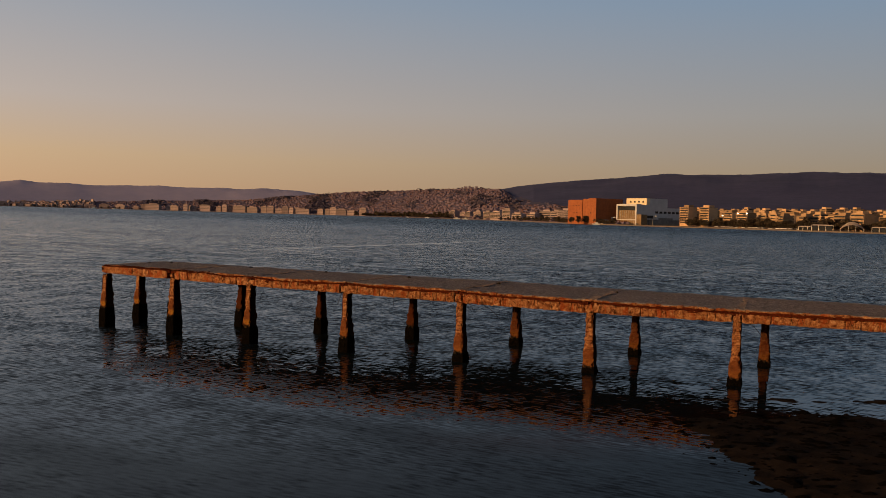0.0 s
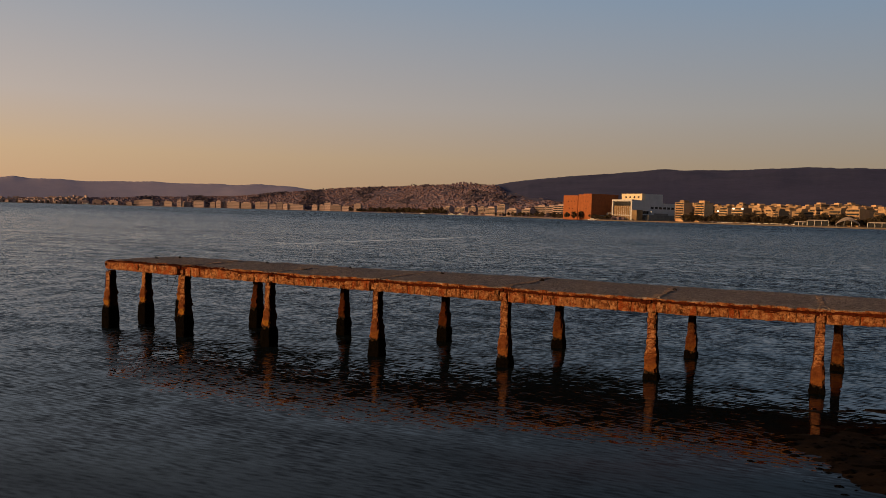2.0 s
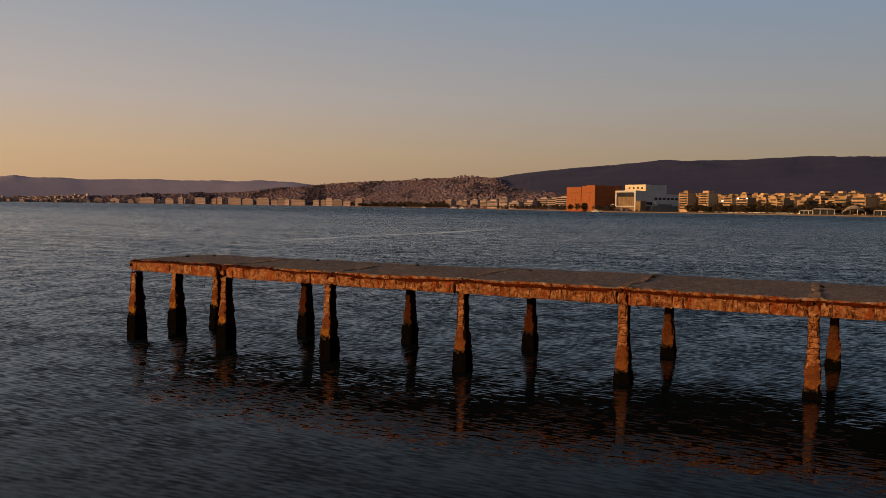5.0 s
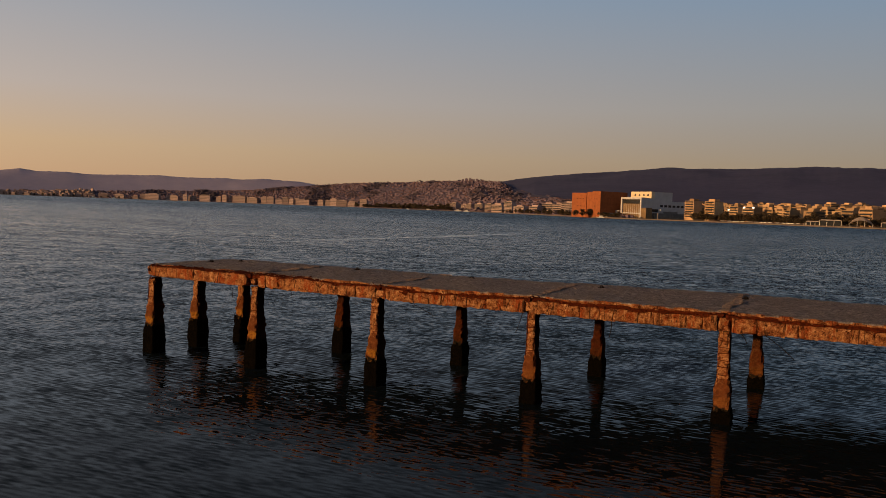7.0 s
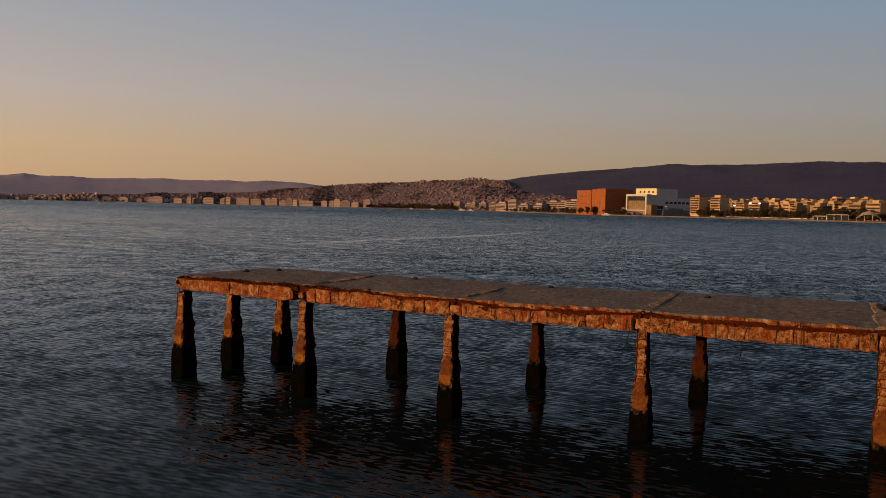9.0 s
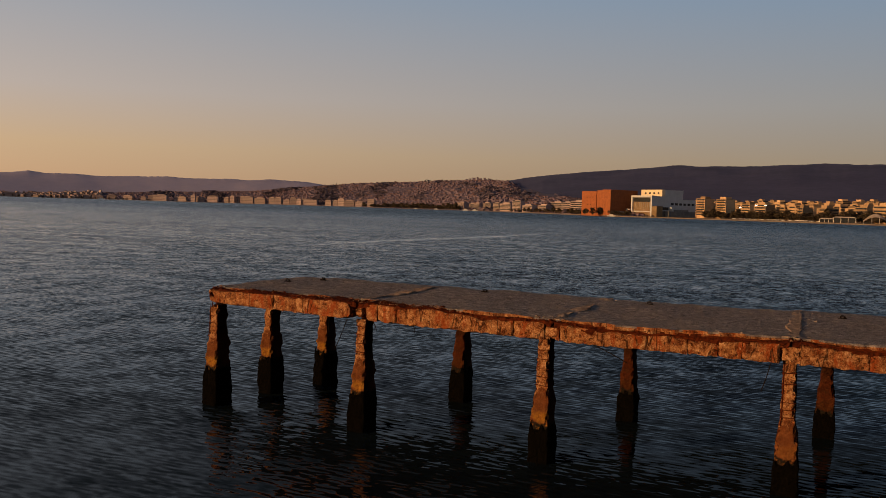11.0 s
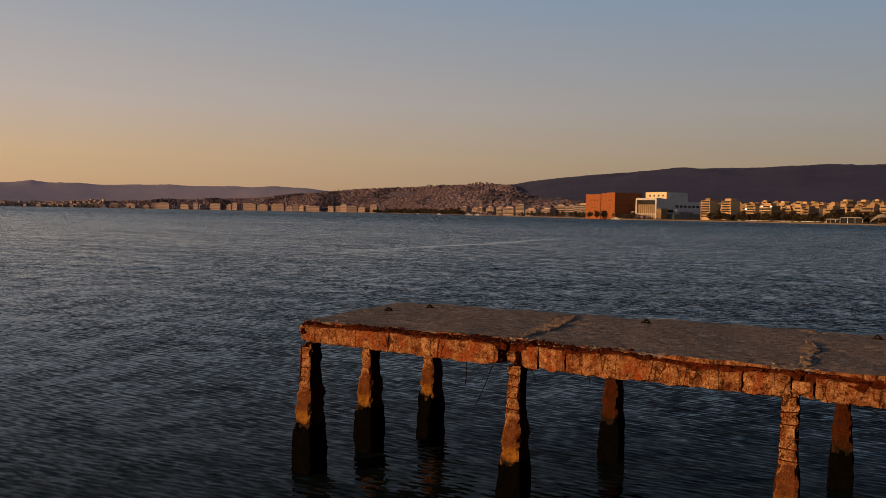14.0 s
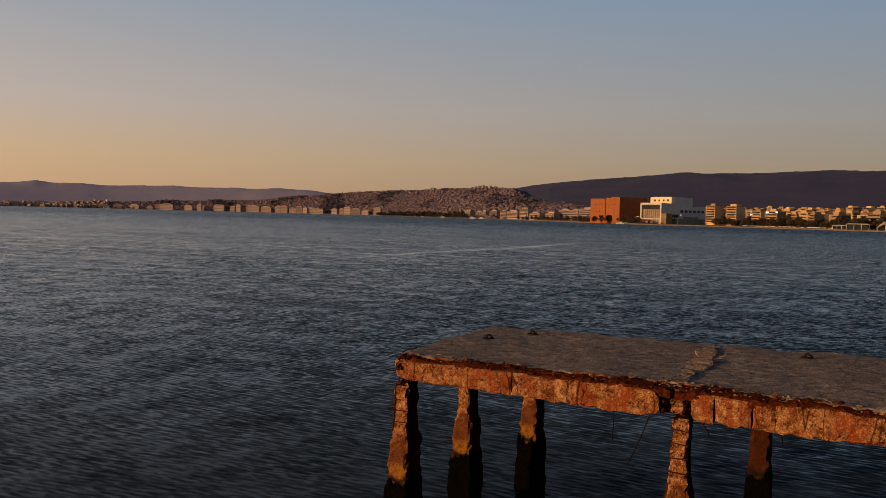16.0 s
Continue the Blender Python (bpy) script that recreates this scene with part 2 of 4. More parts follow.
def water_material():
    m, t, b = nodes_of("sea_water")
    c = t.nodes.new("ShaderNodeTexCoord")
    sep = t.nodes.new("ShaderNodeSeparateXYZ")
    t.links.new(c.outputs["Object"], sep.inputs[0])

    def waves(angle, stretch, scale, detail, rough, colour=False):
        mp = t.nodes.new("ShaderNodeMapping")
        mp.inputs["Rotation"].default_value = (0, 0, radians(angle))
        mp.inputs["Scale"].default_value = stretch
        n = t.nodes.new("ShaderNodeTexNoise")
        n.inputs["Scale"].default_value, n.inputs["Detail"].default_value, n.inputs["Roughness"].default_value = scale, detail, rough
        t.links.new(c.outputs["Object"], mp.inputs[0])
        t.links.new(mp.outputs[0], n.inputs["Vector"])
        return n.outputs["Color" if colour else "Fac"]

    def vec(op, a, k):
        v = t.nodes.new("ShaderNodeVectorMath")
        v.operation = op
        for sock, q in zip(v.inputs, (a, k)):
            if isinstance(q, tuple):
                sock.default_value = q
            else:
                t.links.new(q, sock)
        return v.outputs[0]

    def slope(angle, long, scale, size, detail=2):
        """Wavelets with long crests: flat backs, and steep faces that all lean one way across the crests."""
        face = maths(t, "MAXIMUM", maths(t, "SUBTRACT", waves(angle, (long, 1.0, 1.0), scale, detail, 0.5), 0.455), 0.0)
        lean = maths(t, "MULTIPLY", maths(t, "POWER", maths(t, "MULTIPLY", face, 7.0), 1.8), -size)
        v = t.nodes.new("ShaderNodeCombineXYZ")
        t.links.new(maths(t, "MULTIPLY", lean, math.sin(radians(angle - 20))), v.inputs[0])
        t.links.new(maths(t, "MULTIPLY", lean, math.cos(radians(angle - 20))), v.inputs[1])
        return v.outputs[0]

    # wind patches roughen the ripples, the shallows inside the sand bar lie calm, and a slick lies out in the bay
    wind = t.nodes.new("ShaderNodeMapRange")
    wind.inputs["From Min"].default_value, wind.inputs["From Max"].default_value = 0.35, 0.65
    wind.inputs["To Min"].default_value, wind.inputs["To Max"].default_value = 0.72, 1.0
    t.links.new(waves(-20, (0.25, 1.0, 1.0), 0.03, 3, 0.6), wind.inputs["Value"])
    side = maths(t, "ADD", maths(t, "MULTIPLY", sep.outputs[0], CALM[0]), maths(t, "MULTIPLY", sep.outputs[1], CALM[1]))
    calm = t.nodes.new("ShaderNodeMapRange")
    calm.inputs["From Min"].default_value, calm.inputs["From Max"].default_value = CALM[2] - 11.0, CALM[2] + 1.0
    calm.inputs["To Min"].default_value, calm.inputs["To Max"].default_value = 1.0, 0.2
    t.links.new(side, calm.inputs["Value"])

    def train(angle, length, bend, size, sharp=2.2):
        """A train of parallel wavelets that wander a little; crests lie along the angle, steep faces look seaward."""
        a = radians(angle)
        run = maths(t, "ADD", maths(t, "MULTIPLY", sep.outputs[0], -math.sin(a)), maths(t, "MULTIPLY", sep.outputs[1], math.cos(a)))
        wobble = maths(t, "MULTIPLY", waves(angle, (0.8, 1.0, 1.0), 0.55 / length ** 0.5, 3, 0.6), bend)
        wave = maths(t, "SINE", maths(t, "ADD", maths(t, "MULTIPLY", run, 2 * math.pi / length), wobble))
        face = maths(t, "POWER", maths(t, "ADD", maths(t, "MULTIPLY", wave, 0.5), 0.5), sharp)
        gust = maths(t, "MULTIPLY", maths(t, "MAXIMUM", maths(t, "SUBTRACT", waves(angle, (0.8, 1.0, 1.0), 1.9 / length ** 0.5, 1, 0.5), 0.36), 0.0), 5.5)
        lean = maths(t, "MULTIPLY", maths(t, "MULTIPLY", face, gust), -size)
        v = t.nodes.new("ShaderNodeCombineXYZ")
        t.links.new(maths(t, "MULTIPLY", lean, -math.sin(a)), v.inputs[0])
        t.links.new(maths(t, "MULTIPLY", lean, math.cos(a)), v.inputs[1])
        return v.outputs[0]

    total = vec("ADD", vec("ADD", vec("ADD", train(TRAIN, 0.18, 9.0, RIPPLE * 1.1, 1.7), train(TRAIN + 17, 0.13, 10.0, RIPPLE * 0.9, 1.7)), slope(20, 0.28, 8.0, RIPPLE * 0.7, 2)), vec("ADD", train(TRAIN + 22, 0.55, 12.0, CHOP), slope(-26, 0.4, 1.6, CHOP * 0.5)))
    slick = t.nodes.new("ShaderNodeMapRange")
    slick.inputs["From Min"].default_value, slick.inputs["From Max"].default_value = 0.0, 2.2
    slick.inputs["To Min"].default_value, slick.inputs["To Max"].default_value = 0.45, 1.0
    wander = maths(t, "MULTIPLY", maths(t, "SUBTRACT", waves(0, (1, 1, 1), 0.05, 3, 0.6), 0.5), 9.0)
    ends = maths(t, "MULTIPLY", maths(t, "MAXIMUM", maths(t, "SUBTRACT", maths(t, "ABSOLUTE", maths(t, "SUBTRACT", sep.outputs[1], 95.0)), 28.0), 0.0), 0.12)
    t.links.new(maths(t, "ADD", maths(t, "ABSOLUTE", maths(t, "ADD", maths(t, "ADD", sep.outputs[0], 34.6), wander)), ends), slick.inputs["Value"])
    depth = t.nodes.new("ShaderNodeMapRange")
    depth.inputs["From Min"].default_value, depth.inputs["From Max"].default_value = -14.0, 4.0
    depth.inputs["To Min"].default_value, depth.inputs["To Max"].default_value = OPEN, INSHORE
    t.links.new(side, depth.inputs["Value"])
    cats_paw = t.nodes.new("ShaderNodeMapRange")
    cats_paw.inputs["From Min"].default_value, cats_paw.inputs["From Max"].default_value = 0.38, 0.62
    cats_paw.inputs["To Min"].default_value, cats_paw.inputs["To Max"].default_value = 0.72, 1.15
    t.links.new(waves(-12, (0.22, 1.0, 1.0), 0.42, 3, 0.55), cats_paw.inputs["Value"])
    flurry = t.nodes.new("ShaderNodeMapRange")
    flurry.inputs["From Min"].default_value, flurry.inputs["From Max"].default_value = 0.34, 0.66
    flurry.inputs["To Min"].default_value, flurry.inputs["To Max"].default_value = 0.45, 1.55
    t.links.new(waves(-14, (0.9, 0.5, 1.0), 1.05, 3, 0.6), flurry.inputs["Value"])
    force = maths(t, "MULTIPLY", maths(t, "MULTIPLY", wind.outputs[0], maths(t, "MULTIPLY", calm.outputs[0], flurry.outputs[0])), maths(t, "MULTIPLY", slick.outputs[0], maths(t, "MULTIPLY", depth.outputs[0], cats_paw.outputs[0])))
    lee = t.nodes.new("ShaderNodeCombineXYZ")
    offing = t.nodes.new("ShaderNodeMapRange")  # the chop grows with the fetch, out in the bay
    offing.inputs["From Min"].default_value, offing.inputs["From Max"].default_value = 60.0, 520.0
    offing.inputs["To Min"].default_value, offing.inputs["To Max"].default_value = LEAN, FAR_LEAN
    t.links.new(sep.outputs[1], offing.inputs["Value"])
    tip = maths(t, "MULTIPLY", slick.outputs[0], offing.outputs[0])
    t.links.new(maths(t, "MULTIPLY", tip, 0.35), lee.inputs[0])
    t.links.new(maths(t, "MULTIPLY", tip, -0.94), lee.inputs[1])
    lee.inputs[2].default_value = 1.0
    lee = lee.outputs[0]
    comb = t.nodes.new("ShaderNodeCombineXYZ")
    for i in range(3):
        t.links.new(force, comb.inputs[i])
    total = vec("ADD", vec("MULTIPLY", total, comb.outputs[0]), slope(-8, 0.3, 0.3, SWELL))
    t.links.new(vec("NORMALIZE", vec("ADD", total, lee), (0, 0, 0)), b.inputs["Normal"])
    # brown weed shows through where the sand bar comes up
    along = maths(t, "ADD", maths(t, "MULTIPLY", sep.outputs[0], -CALM[1]), maths(t, "MULTIPLY", sep.outputs[1], CALM[0]))
    patch = maths(t, "MULTIPLY", maths(t, "SUBTRACT", waves(38, (0.4, 1, 1), 0.5, 4, 0.6), 0.5), 5.0)
    across = maths(t, "SUBTRACT", 1.0, maths(t, "MULTIPLY", maths(t, "ABSOLUTE", maths(t, "SUBTRACT", maths(t, "ADD", side, patch), 17.0)), 0.5), True)
    inward = maths(t, "MULTIPLY", maths(t, "SUBTRACT", maths(t, "ADD", along, patch), 7.5), 0.4, True)
    shoal = maths(t, "MULTIPLY", across, inward, True)
    t.links.new(mixed(t, shoal, (0.004, 0.007, 0.010), (0.016, 0.006, 0.003)), b.inputs["Base Color"])
    b.inputs["Roughness"].default_value, b.inputs["IOR"].default_value = 0.025, 1.33
    return m


# calm shallows: direction across the bar and where they begin
CALM = (0.62, -0.78, 15.2)
TRAIN, OPEN, INSHORE = -12.0, 0.54, 0.43
RIPPLE, CHOP, SWELL, LEAN, FAR_LEAN = 0.37, 0.10, 0.012, 0.008, 0.085  # slopes; the wavelets are steeper on their lee side
WATER = water_material()


# ---- building blocks ----
def mesh_of(bm, name, material, smooth=False):
    me = bpy.data.meshes.new(name)
    bm.to_mesh(me)
    bm.free()
    for m in material if isinstance(material, (list, tuple)) else [material]:
        me.materials.append(m)
    if smooth:
        me.polygons.foreach_set("use_smooth", [True] * len(me.polygons))
    return me


def part(name, bm, material, parent=None, label="", smooth=False):
    ob = new(name, mesh_of(bm, name, material, smooth))
    ob.parent = parent
    return tagged(ob, label)


def box(bm, x0, x1, y0, y1, z0, z1):
    v = [bm.verts.new(p) for p in itertools.product((x0, x1), (y0, y1), (z0, z1))]
    for f in ((0, 1, 3, 2), (4, 6, 7, 5), (0, 4, 5, 1), (2, 3, 7, 6), (0, 2, 6, 4), (1, 5, 7, 3)):
        bm.faces.new([v[i] for i in f])
    return v


def lattice(nx, ny, nz):
    """A closed box of unit size with its sides cut into squares: verts with their lattice place, and quads."""
    keys, faces = {}, []

    def vert(i, j, k):
        return keys.setdefault((i, j, k), len(keys))

    for a, b, fixed, n in ((nx, ny, 2, nz), (nx, nz, 1, ny), (ny, nz, 0, nx)):
        for end in (0, n):
            for i in range(a):
                for j in range(b):
                    q = []
                    for di, dj in ((0, 0), (1, 0), (1, 1), (0, 1)):
                        p = [i + di, j + dj]
                        p.insert(fixed, end)
                        q.append(vert(*p))
                    flip = (end == 0) != (fixed == 1)
                    faces.append(q[::-1] if flip else q)
    return list(keys), faces


def rough_block(place, nx, ny, nz, amp, chip, seed, freq=3.0, bites=(1, 1, 1)):
    """A weathered block. place(u, v, w) puts the unit box into the world; amp: dents, chip: how far the edges have broken away."""
    bm = bmesh.new()
    keys, faces = lattice(nx, ny, nz)
    vs = []
    centre = Vector(place(0.5, 0.5, 0.5))
    for i, j, k in keys:
        p = Vector(place(i / nx, j / ny, k / nz))
        q = p * freq + Vector((seed * 7.3, seed * 3.1, 0))
        d = Vector((noise.noise(q), noise.noise(q + Vector((31, 0, 0))), noise.noise(q + Vector((0, 57, 0))))) * amp
        d += Vector((noise.noise(q * 4), noise.noise(q * 4 + Vector((31, 0, 0))), noise.noise(q * 4 + Vector((0, 57, 0))))) * amp * 0.45
        d += Vector((noise.noise(q * 9), noise.noise(q * 9 + Vector((31, 0, 0))), noise.noise(q * 9 + Vector((0, 57, 0))))) * amp * 0.3
        edges = (i in (0, nx)) + (j in (0, ny)) + (k in (0, nz))
        if edges > 1:
            bite = max(0.0, noise.noise(q * 1.7 + Vector((5, 5, 5))) + 0.25) * chip
            away = centre - p
            size = Vector([abs(a) for a in away])
            away = Vector([math.copysign(1, a) if s > 1e-6 else 0 for a, s in zip(away, size)])
            pull = Vector((away.x * (i in (0, nx)) * bites[0], away.y * (j in (0, ny)) * bites[1], away.z * (k in (0, nz)) * bites[2]))
            d += pull * bite
        vs.append(bm.verts.new(p + d))
    for f in faces:
        bm.faces.new([vs[n] for n in f])
    return bm


def tube(points, radius, sides=6, wobble=0.0):
    bm = bmesh.new()
    rings = []
    pts = [Vector(p) for p in points]
    for n, p in enumerate(pts):
        way = (pts[min(n + 1, len(pts) - 1)] - pts[max(n - 1, 0)]).normalized()
        side = way.cross(Vector((0.31, 0.2, 0.93)))
        side = (side if side.length > 1e-3 else way.cross(Vector((1, 0, 0)))).normalized()
        up = way.cross(side)
        r = radius(n / max(1, len(pts) - 1)) if callable(radius) else radius
        r *= 1 + wobble * noise.noise(p * 9)
        rings.append([bm.verts.new(p + (side * math.cos(a) + up * math.sin(a)) * r) for a in (2 * math.pi * k / sides for k in range(sides))])
    for a, b in zip(rings, rings[1:]):
        for k in range(sides):
            bm.faces.new((a[k], a[(k + 1) % sides], b[(k + 1) % sides], b[k]))
    bm.faces.new(rings[0][::-1])
    bm.faces.new(rings[-1])
    return bm


def knots(table):
    xs, ys = zip(*sorted(table))
    return lambda v: float(np.interp(v, xs, ys))


# ---- the sea, the shallows and the shore ----
def sheet(name, material, xs, ys, height, smooth=True):
    bm = bmesh.new()
    grid = [[bm.verts.new((x, y, height(x, y))) for y in ys] for x in xs]
    for a, b in zip(grid, grid[1:]):
        for k in range(len(ys) - 1):
            bm.faces.new((a[k], b[k], b[k + 1], a[k + 1]))
    return new(name, mesh_of(bm, name, material, smooth))


EDGE = [-6500, -1500, -400, -120, -60, -30, -10, 0, 10, 20, 30, 60, 120, 400, 1500, 6500]
tagged(sheet("water", WATER, EDGE, EDGE, lambda x, y: 0.0), "rippled dark blue evening sea in a wide bay", "sea", kind="structure")


def bed(x, y):
    """The sand below the pier: deep to seaward, a thin bar just awash, calm shallows, and a dark weedy beach beyond."""
    wob = 1.2 * noise.noise(Vector((x, y, 0)) * 0.16) + 0.5 * noise.noise(Vector((x, y, 5)) * 0.45)
    s, along = 0.62 * x - 0.78 * y + wob, 0.78 * x + 0.62 * y + wob
    beach = min(1, max(0, (along - 11.5) / 3.0))
    z = knots(BED)(s) * (1 - beach) + knots(BEACH)(s) * beach
    z -= 0.14 * min(1, max(0, (12.0 - along) / 2.0)) if s < 24 else 0
    # high bank added out of view to keep low sky light off the posts
    unseen_bank = min(1, max(0, (max(x - 38, min(-y - 44, (x + 6) * 0.5)) + 2.5 * noise.noise(Vector((x, y, 9)) * 0.08)) / 9))
    z += 20 * unseen_bank * unseen_bank * (3 - 2 * unseen_bank)
    return z + 0.03 * noise.noise(Vector((x, y, 3)) * 0.6) + 0.02 * noise.noise(Vector((x, y, 8)) * 2.3) + 0.02 * noise.noise(Vector((x, y, 1)) * 6)


BED = [(-40, -3.0), (5, -1.2), (12, -0.5), (15.6, -0.05), (16.4, -0.02), (17.2, -0.06), (21, -0.12), (28, 0.0), (36, 0.8), (80, 3.0)]
BEACH = [(-40, -3.0), (5, -1.2), (11.5, -0.5), (14.4, -0.04), (15.1, 0.008), (15.7, -0.04), (17.2, 0.01), (21, 0.13), (36, 1.2), (80, 3.5)]
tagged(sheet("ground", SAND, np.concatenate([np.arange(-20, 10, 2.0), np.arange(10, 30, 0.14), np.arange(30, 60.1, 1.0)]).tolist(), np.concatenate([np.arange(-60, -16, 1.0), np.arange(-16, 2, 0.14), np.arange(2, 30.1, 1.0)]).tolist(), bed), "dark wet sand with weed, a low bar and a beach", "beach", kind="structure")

# ---- the pier ----
PILES = (0.06, 3.1, 6.62, 10.0, 13.75, 17.65, 21.6, 25.6)
FRONT = knots([(0, 0.05), (3, -0.12), (6.6, -0.28), (10, -0.12), (13.7, 0.22), (17.6, 0.5), (21.6, 0.85), (30, 1.5)])
BACK = knots([(0, 3.3), (3.5, 3.35), (7, 3.5), (10.5, 4.1), (14, 4.8), (18, 5.1), (30, 5.3)])
BACK_POSTS = ((0.58, 2.80), (3.78, 2.85), (7.12, 3.05), (10.53, 3.65), (14.12, 4.35), (18.15, 4.65), (22.12, 4.7), (26.2, 4.7))
TOP = knots([(0, 2.270), (3, 2.260), (6.6, 2.240), (10, 2.215), (13.7, 2.170), (17.6, 2.100), (21.6, 2.070), (30, 2.090)])
LOW = knots([(0, 1.970), (3, 1.930), (6.6, 1.900), (10, 1.860), (13.7, 1.780), (17.6, 1.725), (21.6, 1.710), (30, 1.710)])
SLAB = 0.085
RECESS = knots([(-0.3, 0.14), (1, 0.17), (2.4, 0.22), (3.3, 0.26), (4.2, 0.17), (5.5, 0.09), (6.6, 0.13), (7.6, 0.03), (8.4, 0.03), (9.4, 0.08), (10, 0.14), (10.8, 0.06), (13, 0.05), (13.7, 0.12), (14.6, 0.05), (17.2, 0.06), (17.7, 0.13), (18.4, 0.06), (30, 0.06)])  # how far the slab has broken back from the beam


CRACKS = (1.3, 3.51, 3.87, 4.09, 5.98, 8.05, 8.62, 9.05, 9.37, 11.0, 11.4, 12.14, 12.4, 13.35, 14.33, 14.82, 15.06, 16.32, 16.79, 17.13, 17.99, 18.76, 19.07, 19.51, 20.85, 22.06, 22.46, 24.24, 24.62)  # where the front beam has cracked through


def beam_top(x):
    back = min(1.0, max(0.0, (RECESS(x) - 0.06) / 0.08))
    return TOP(x) - SLAB - 0.04 + back * 0.075 + 0.03 * noise.noise(Vector((x * 2.1, 6, 1)))


SHIFT = {0: (-0.23, 0.05), 1: (0.08, -0.03), 2: (-0.12, -0.05)}  # posts that stand off their beam


def build_pier():
    pier = tagged(new("pier"), "old concrete pier with rusting beams standing in the sea", "pier")
    rng = random.Random(5)
    ends = [-0.22] + [x for x in PILES[1:]] + [27.5]
    # deck slabs, one to a bay, with broken front edges
    for n, (a, b) in enumerate(zip(ends, ends[1:])):
        a2, b2 = a, b + 0.008

        def place(u, v, w, a2=a2, b2=b2):
            x = a2 + (b2 - a2) * u
            front = FRONT(x) + RECESS(x) + 0.05 * noise.noise(Vector((x * 1.6, 0, 7))) + 0.045 * noise.noise(Vector((x * 6, 0, 3)))
            back = BACK(x) + (0.0, 0.10, -0.08, 0.06, -0.05, 0.08, -0.04, 0.0)[n] + 0.05 * noise.noise(Vector((x * 1.4, 4, 1))) + 0.03 * noise.noise(Vector((x * 5, 4, 1)))
            return x, front + (back - front) * v, TOP(x) - SLAB + SLAB * w + 0.02 * noise.noise(Vector((x, v * 3, 0.4)))

        slab = rough_block(place, int((b2 - a2) / 0.05), 36, 3, 0.012, 0.05, 1, 2.5, (0.0, 1, 0.25))
        slab.normal_update()
        for f in slab.faces:
            f.material_index = 1 if f.normal.z < 0.55 else 0
        part("deck_slab", slab, [DECKTOP, CONCRETE], pier, "grey worn deck slab")
        if n == 0:
            continue

        def joint_place(u, v, w, a=a):
            y = FRONT(a) + RECESS(a) + 0.02 + (BACK(a) - FRONT(a) - RECESS(a) - 0.04) * v
            wide = 0.05 + 0.16 * max(0.0, noise.noise(Vector((a * 3, v * 4, 2))) + 0.25) + 0.12 * max(0.0, 0.3 - v)
            bend = 0.09 * noise.noise(Vector((a * 5, v * 3, 6)))
            return a + bend + (u - 0.5) * 2 * wide, y, TOP(a) - 0.05 + (0.058 + 0.03 * noise.noise(Vector((a, v * 9, 1)))) * w

        part("broken_joint", rough_block(joint_place, 8, 70, 2, 0.014, 0.03, n + 300, 9.0, (1, 0, 0.6)), [CRUMBLED], pier, "crumbled joint between the deck slabs")
    # front and back beams, broken by cracks into pieces, and the cross beams on the piles
    for n, (a, b) in enumerate(zip(ends, ends[1:])):
        first = a + (0.0, 0.17, 0.125, 0.125, 0.125, 0.125, 0.125, 0.125)[n]
        last = b - (0.14 if n == 0 else 0.125)
        cuts = [first] + [c for c in CRACKS if first + 0.12 < c < last - 0.12] + [last]
        for x, end in zip(cuts, cuts[1:]):
            w = end - x
            out = rng.uniform(-0.010, 0.010)

            def place(u, v, k, x=x, w=w, out=out):
                xx = x + 0.003 + (w - 0.006) * u
                lo, hi = LOW(xx), beam_top(xx)
                near = min(1.0, max(0.0, abs(xx - 3.11) - 0.14) / 0.15) if n < 2 else 1.0  # worn round towards the second post
                worn = 0.25 + 0.75 * math.sqrt(1 - (1 - near) ** 2)
                tip = min(1.0, max(0.0, xx + 0.22) / 0.2)  # the seaward end has broken to a stub
                lo += (hi - lo) * 0.45 * (1 - math.sqrt(1 - (1 - tip) ** 2))
                lo, hi = (lo + hi) * 0.5 - (hi - lo) * 0.5 * worn, (lo + hi) * 0.5 + (hi - lo) * 0.5 * worn
                return xx, FRONT(xx) - out + 0.24 * v, lo + (hi - lo) * k

            part("beam_piece", rough_block(place, max(4, int(w / 0.033)), 4, 11, 0.015, 0.05, rng.random() * 40, 5.0, (0.2, 0.7, 0.6)), [CONCRETE], pier)

        def back_place(u, v, k, a=a, b=b):
            xx = a + (b - a) * u
            return xx, BACK(xx) - 0.26 + 0.22 * v, LOW(xx) + (TOP(xx) - SLAB - LOW(xx)) * k

        part("back_beam", rough_block(back_place, 40, 3, 4, 0.02, 0.04, n + 60, 4.0), [CONCRETE], pier)

        def core_place(u, v, k, a=a + (0.0 if n else 0.15), b=b + 0.004, n=n):
            xx = a + (b - a) * u
            return xx, FRONT(xx) + (0.06 if xx < b - 0.25 and xx > a + 0.25 else 0.15) + 0.15 * v, LOW(xx) + 0.03 + (TOP(xx) - SLAB * 0.6 - LOW(xx) - 0.03) * k

        part("beam_core", rough_block(core_place, 40, 2, 4, 0.018, 0.0, n + 30, 6.0), [RUST], pier, "dark rusted core of the beam")

        def ledge_place(u, v, k, a=a + 0.02, b=b - 0.02):
            xx = a + (b - a) * u
            y = FRONT(xx) + 0.02 + (RECESS(xx) + 0.05) * v + 0.035 * noise.noise(Vector((xx * 3, 1, 1)))
            return xx, y, max(beam_top(xx), TOP(xx) - SLAB - 0.03) - 0.07 + 0.085 * k + 0.03 * v * k * min(1, RECESS(xx) / 0.15)

        part("rusted_ledge", rough_block(ledge_place, int((b - a) / 0.035), 6, 2, 0.024, 0.03, n + 200, 9.0), [RUST], pier, "dark rusted ledge between beam and slab")
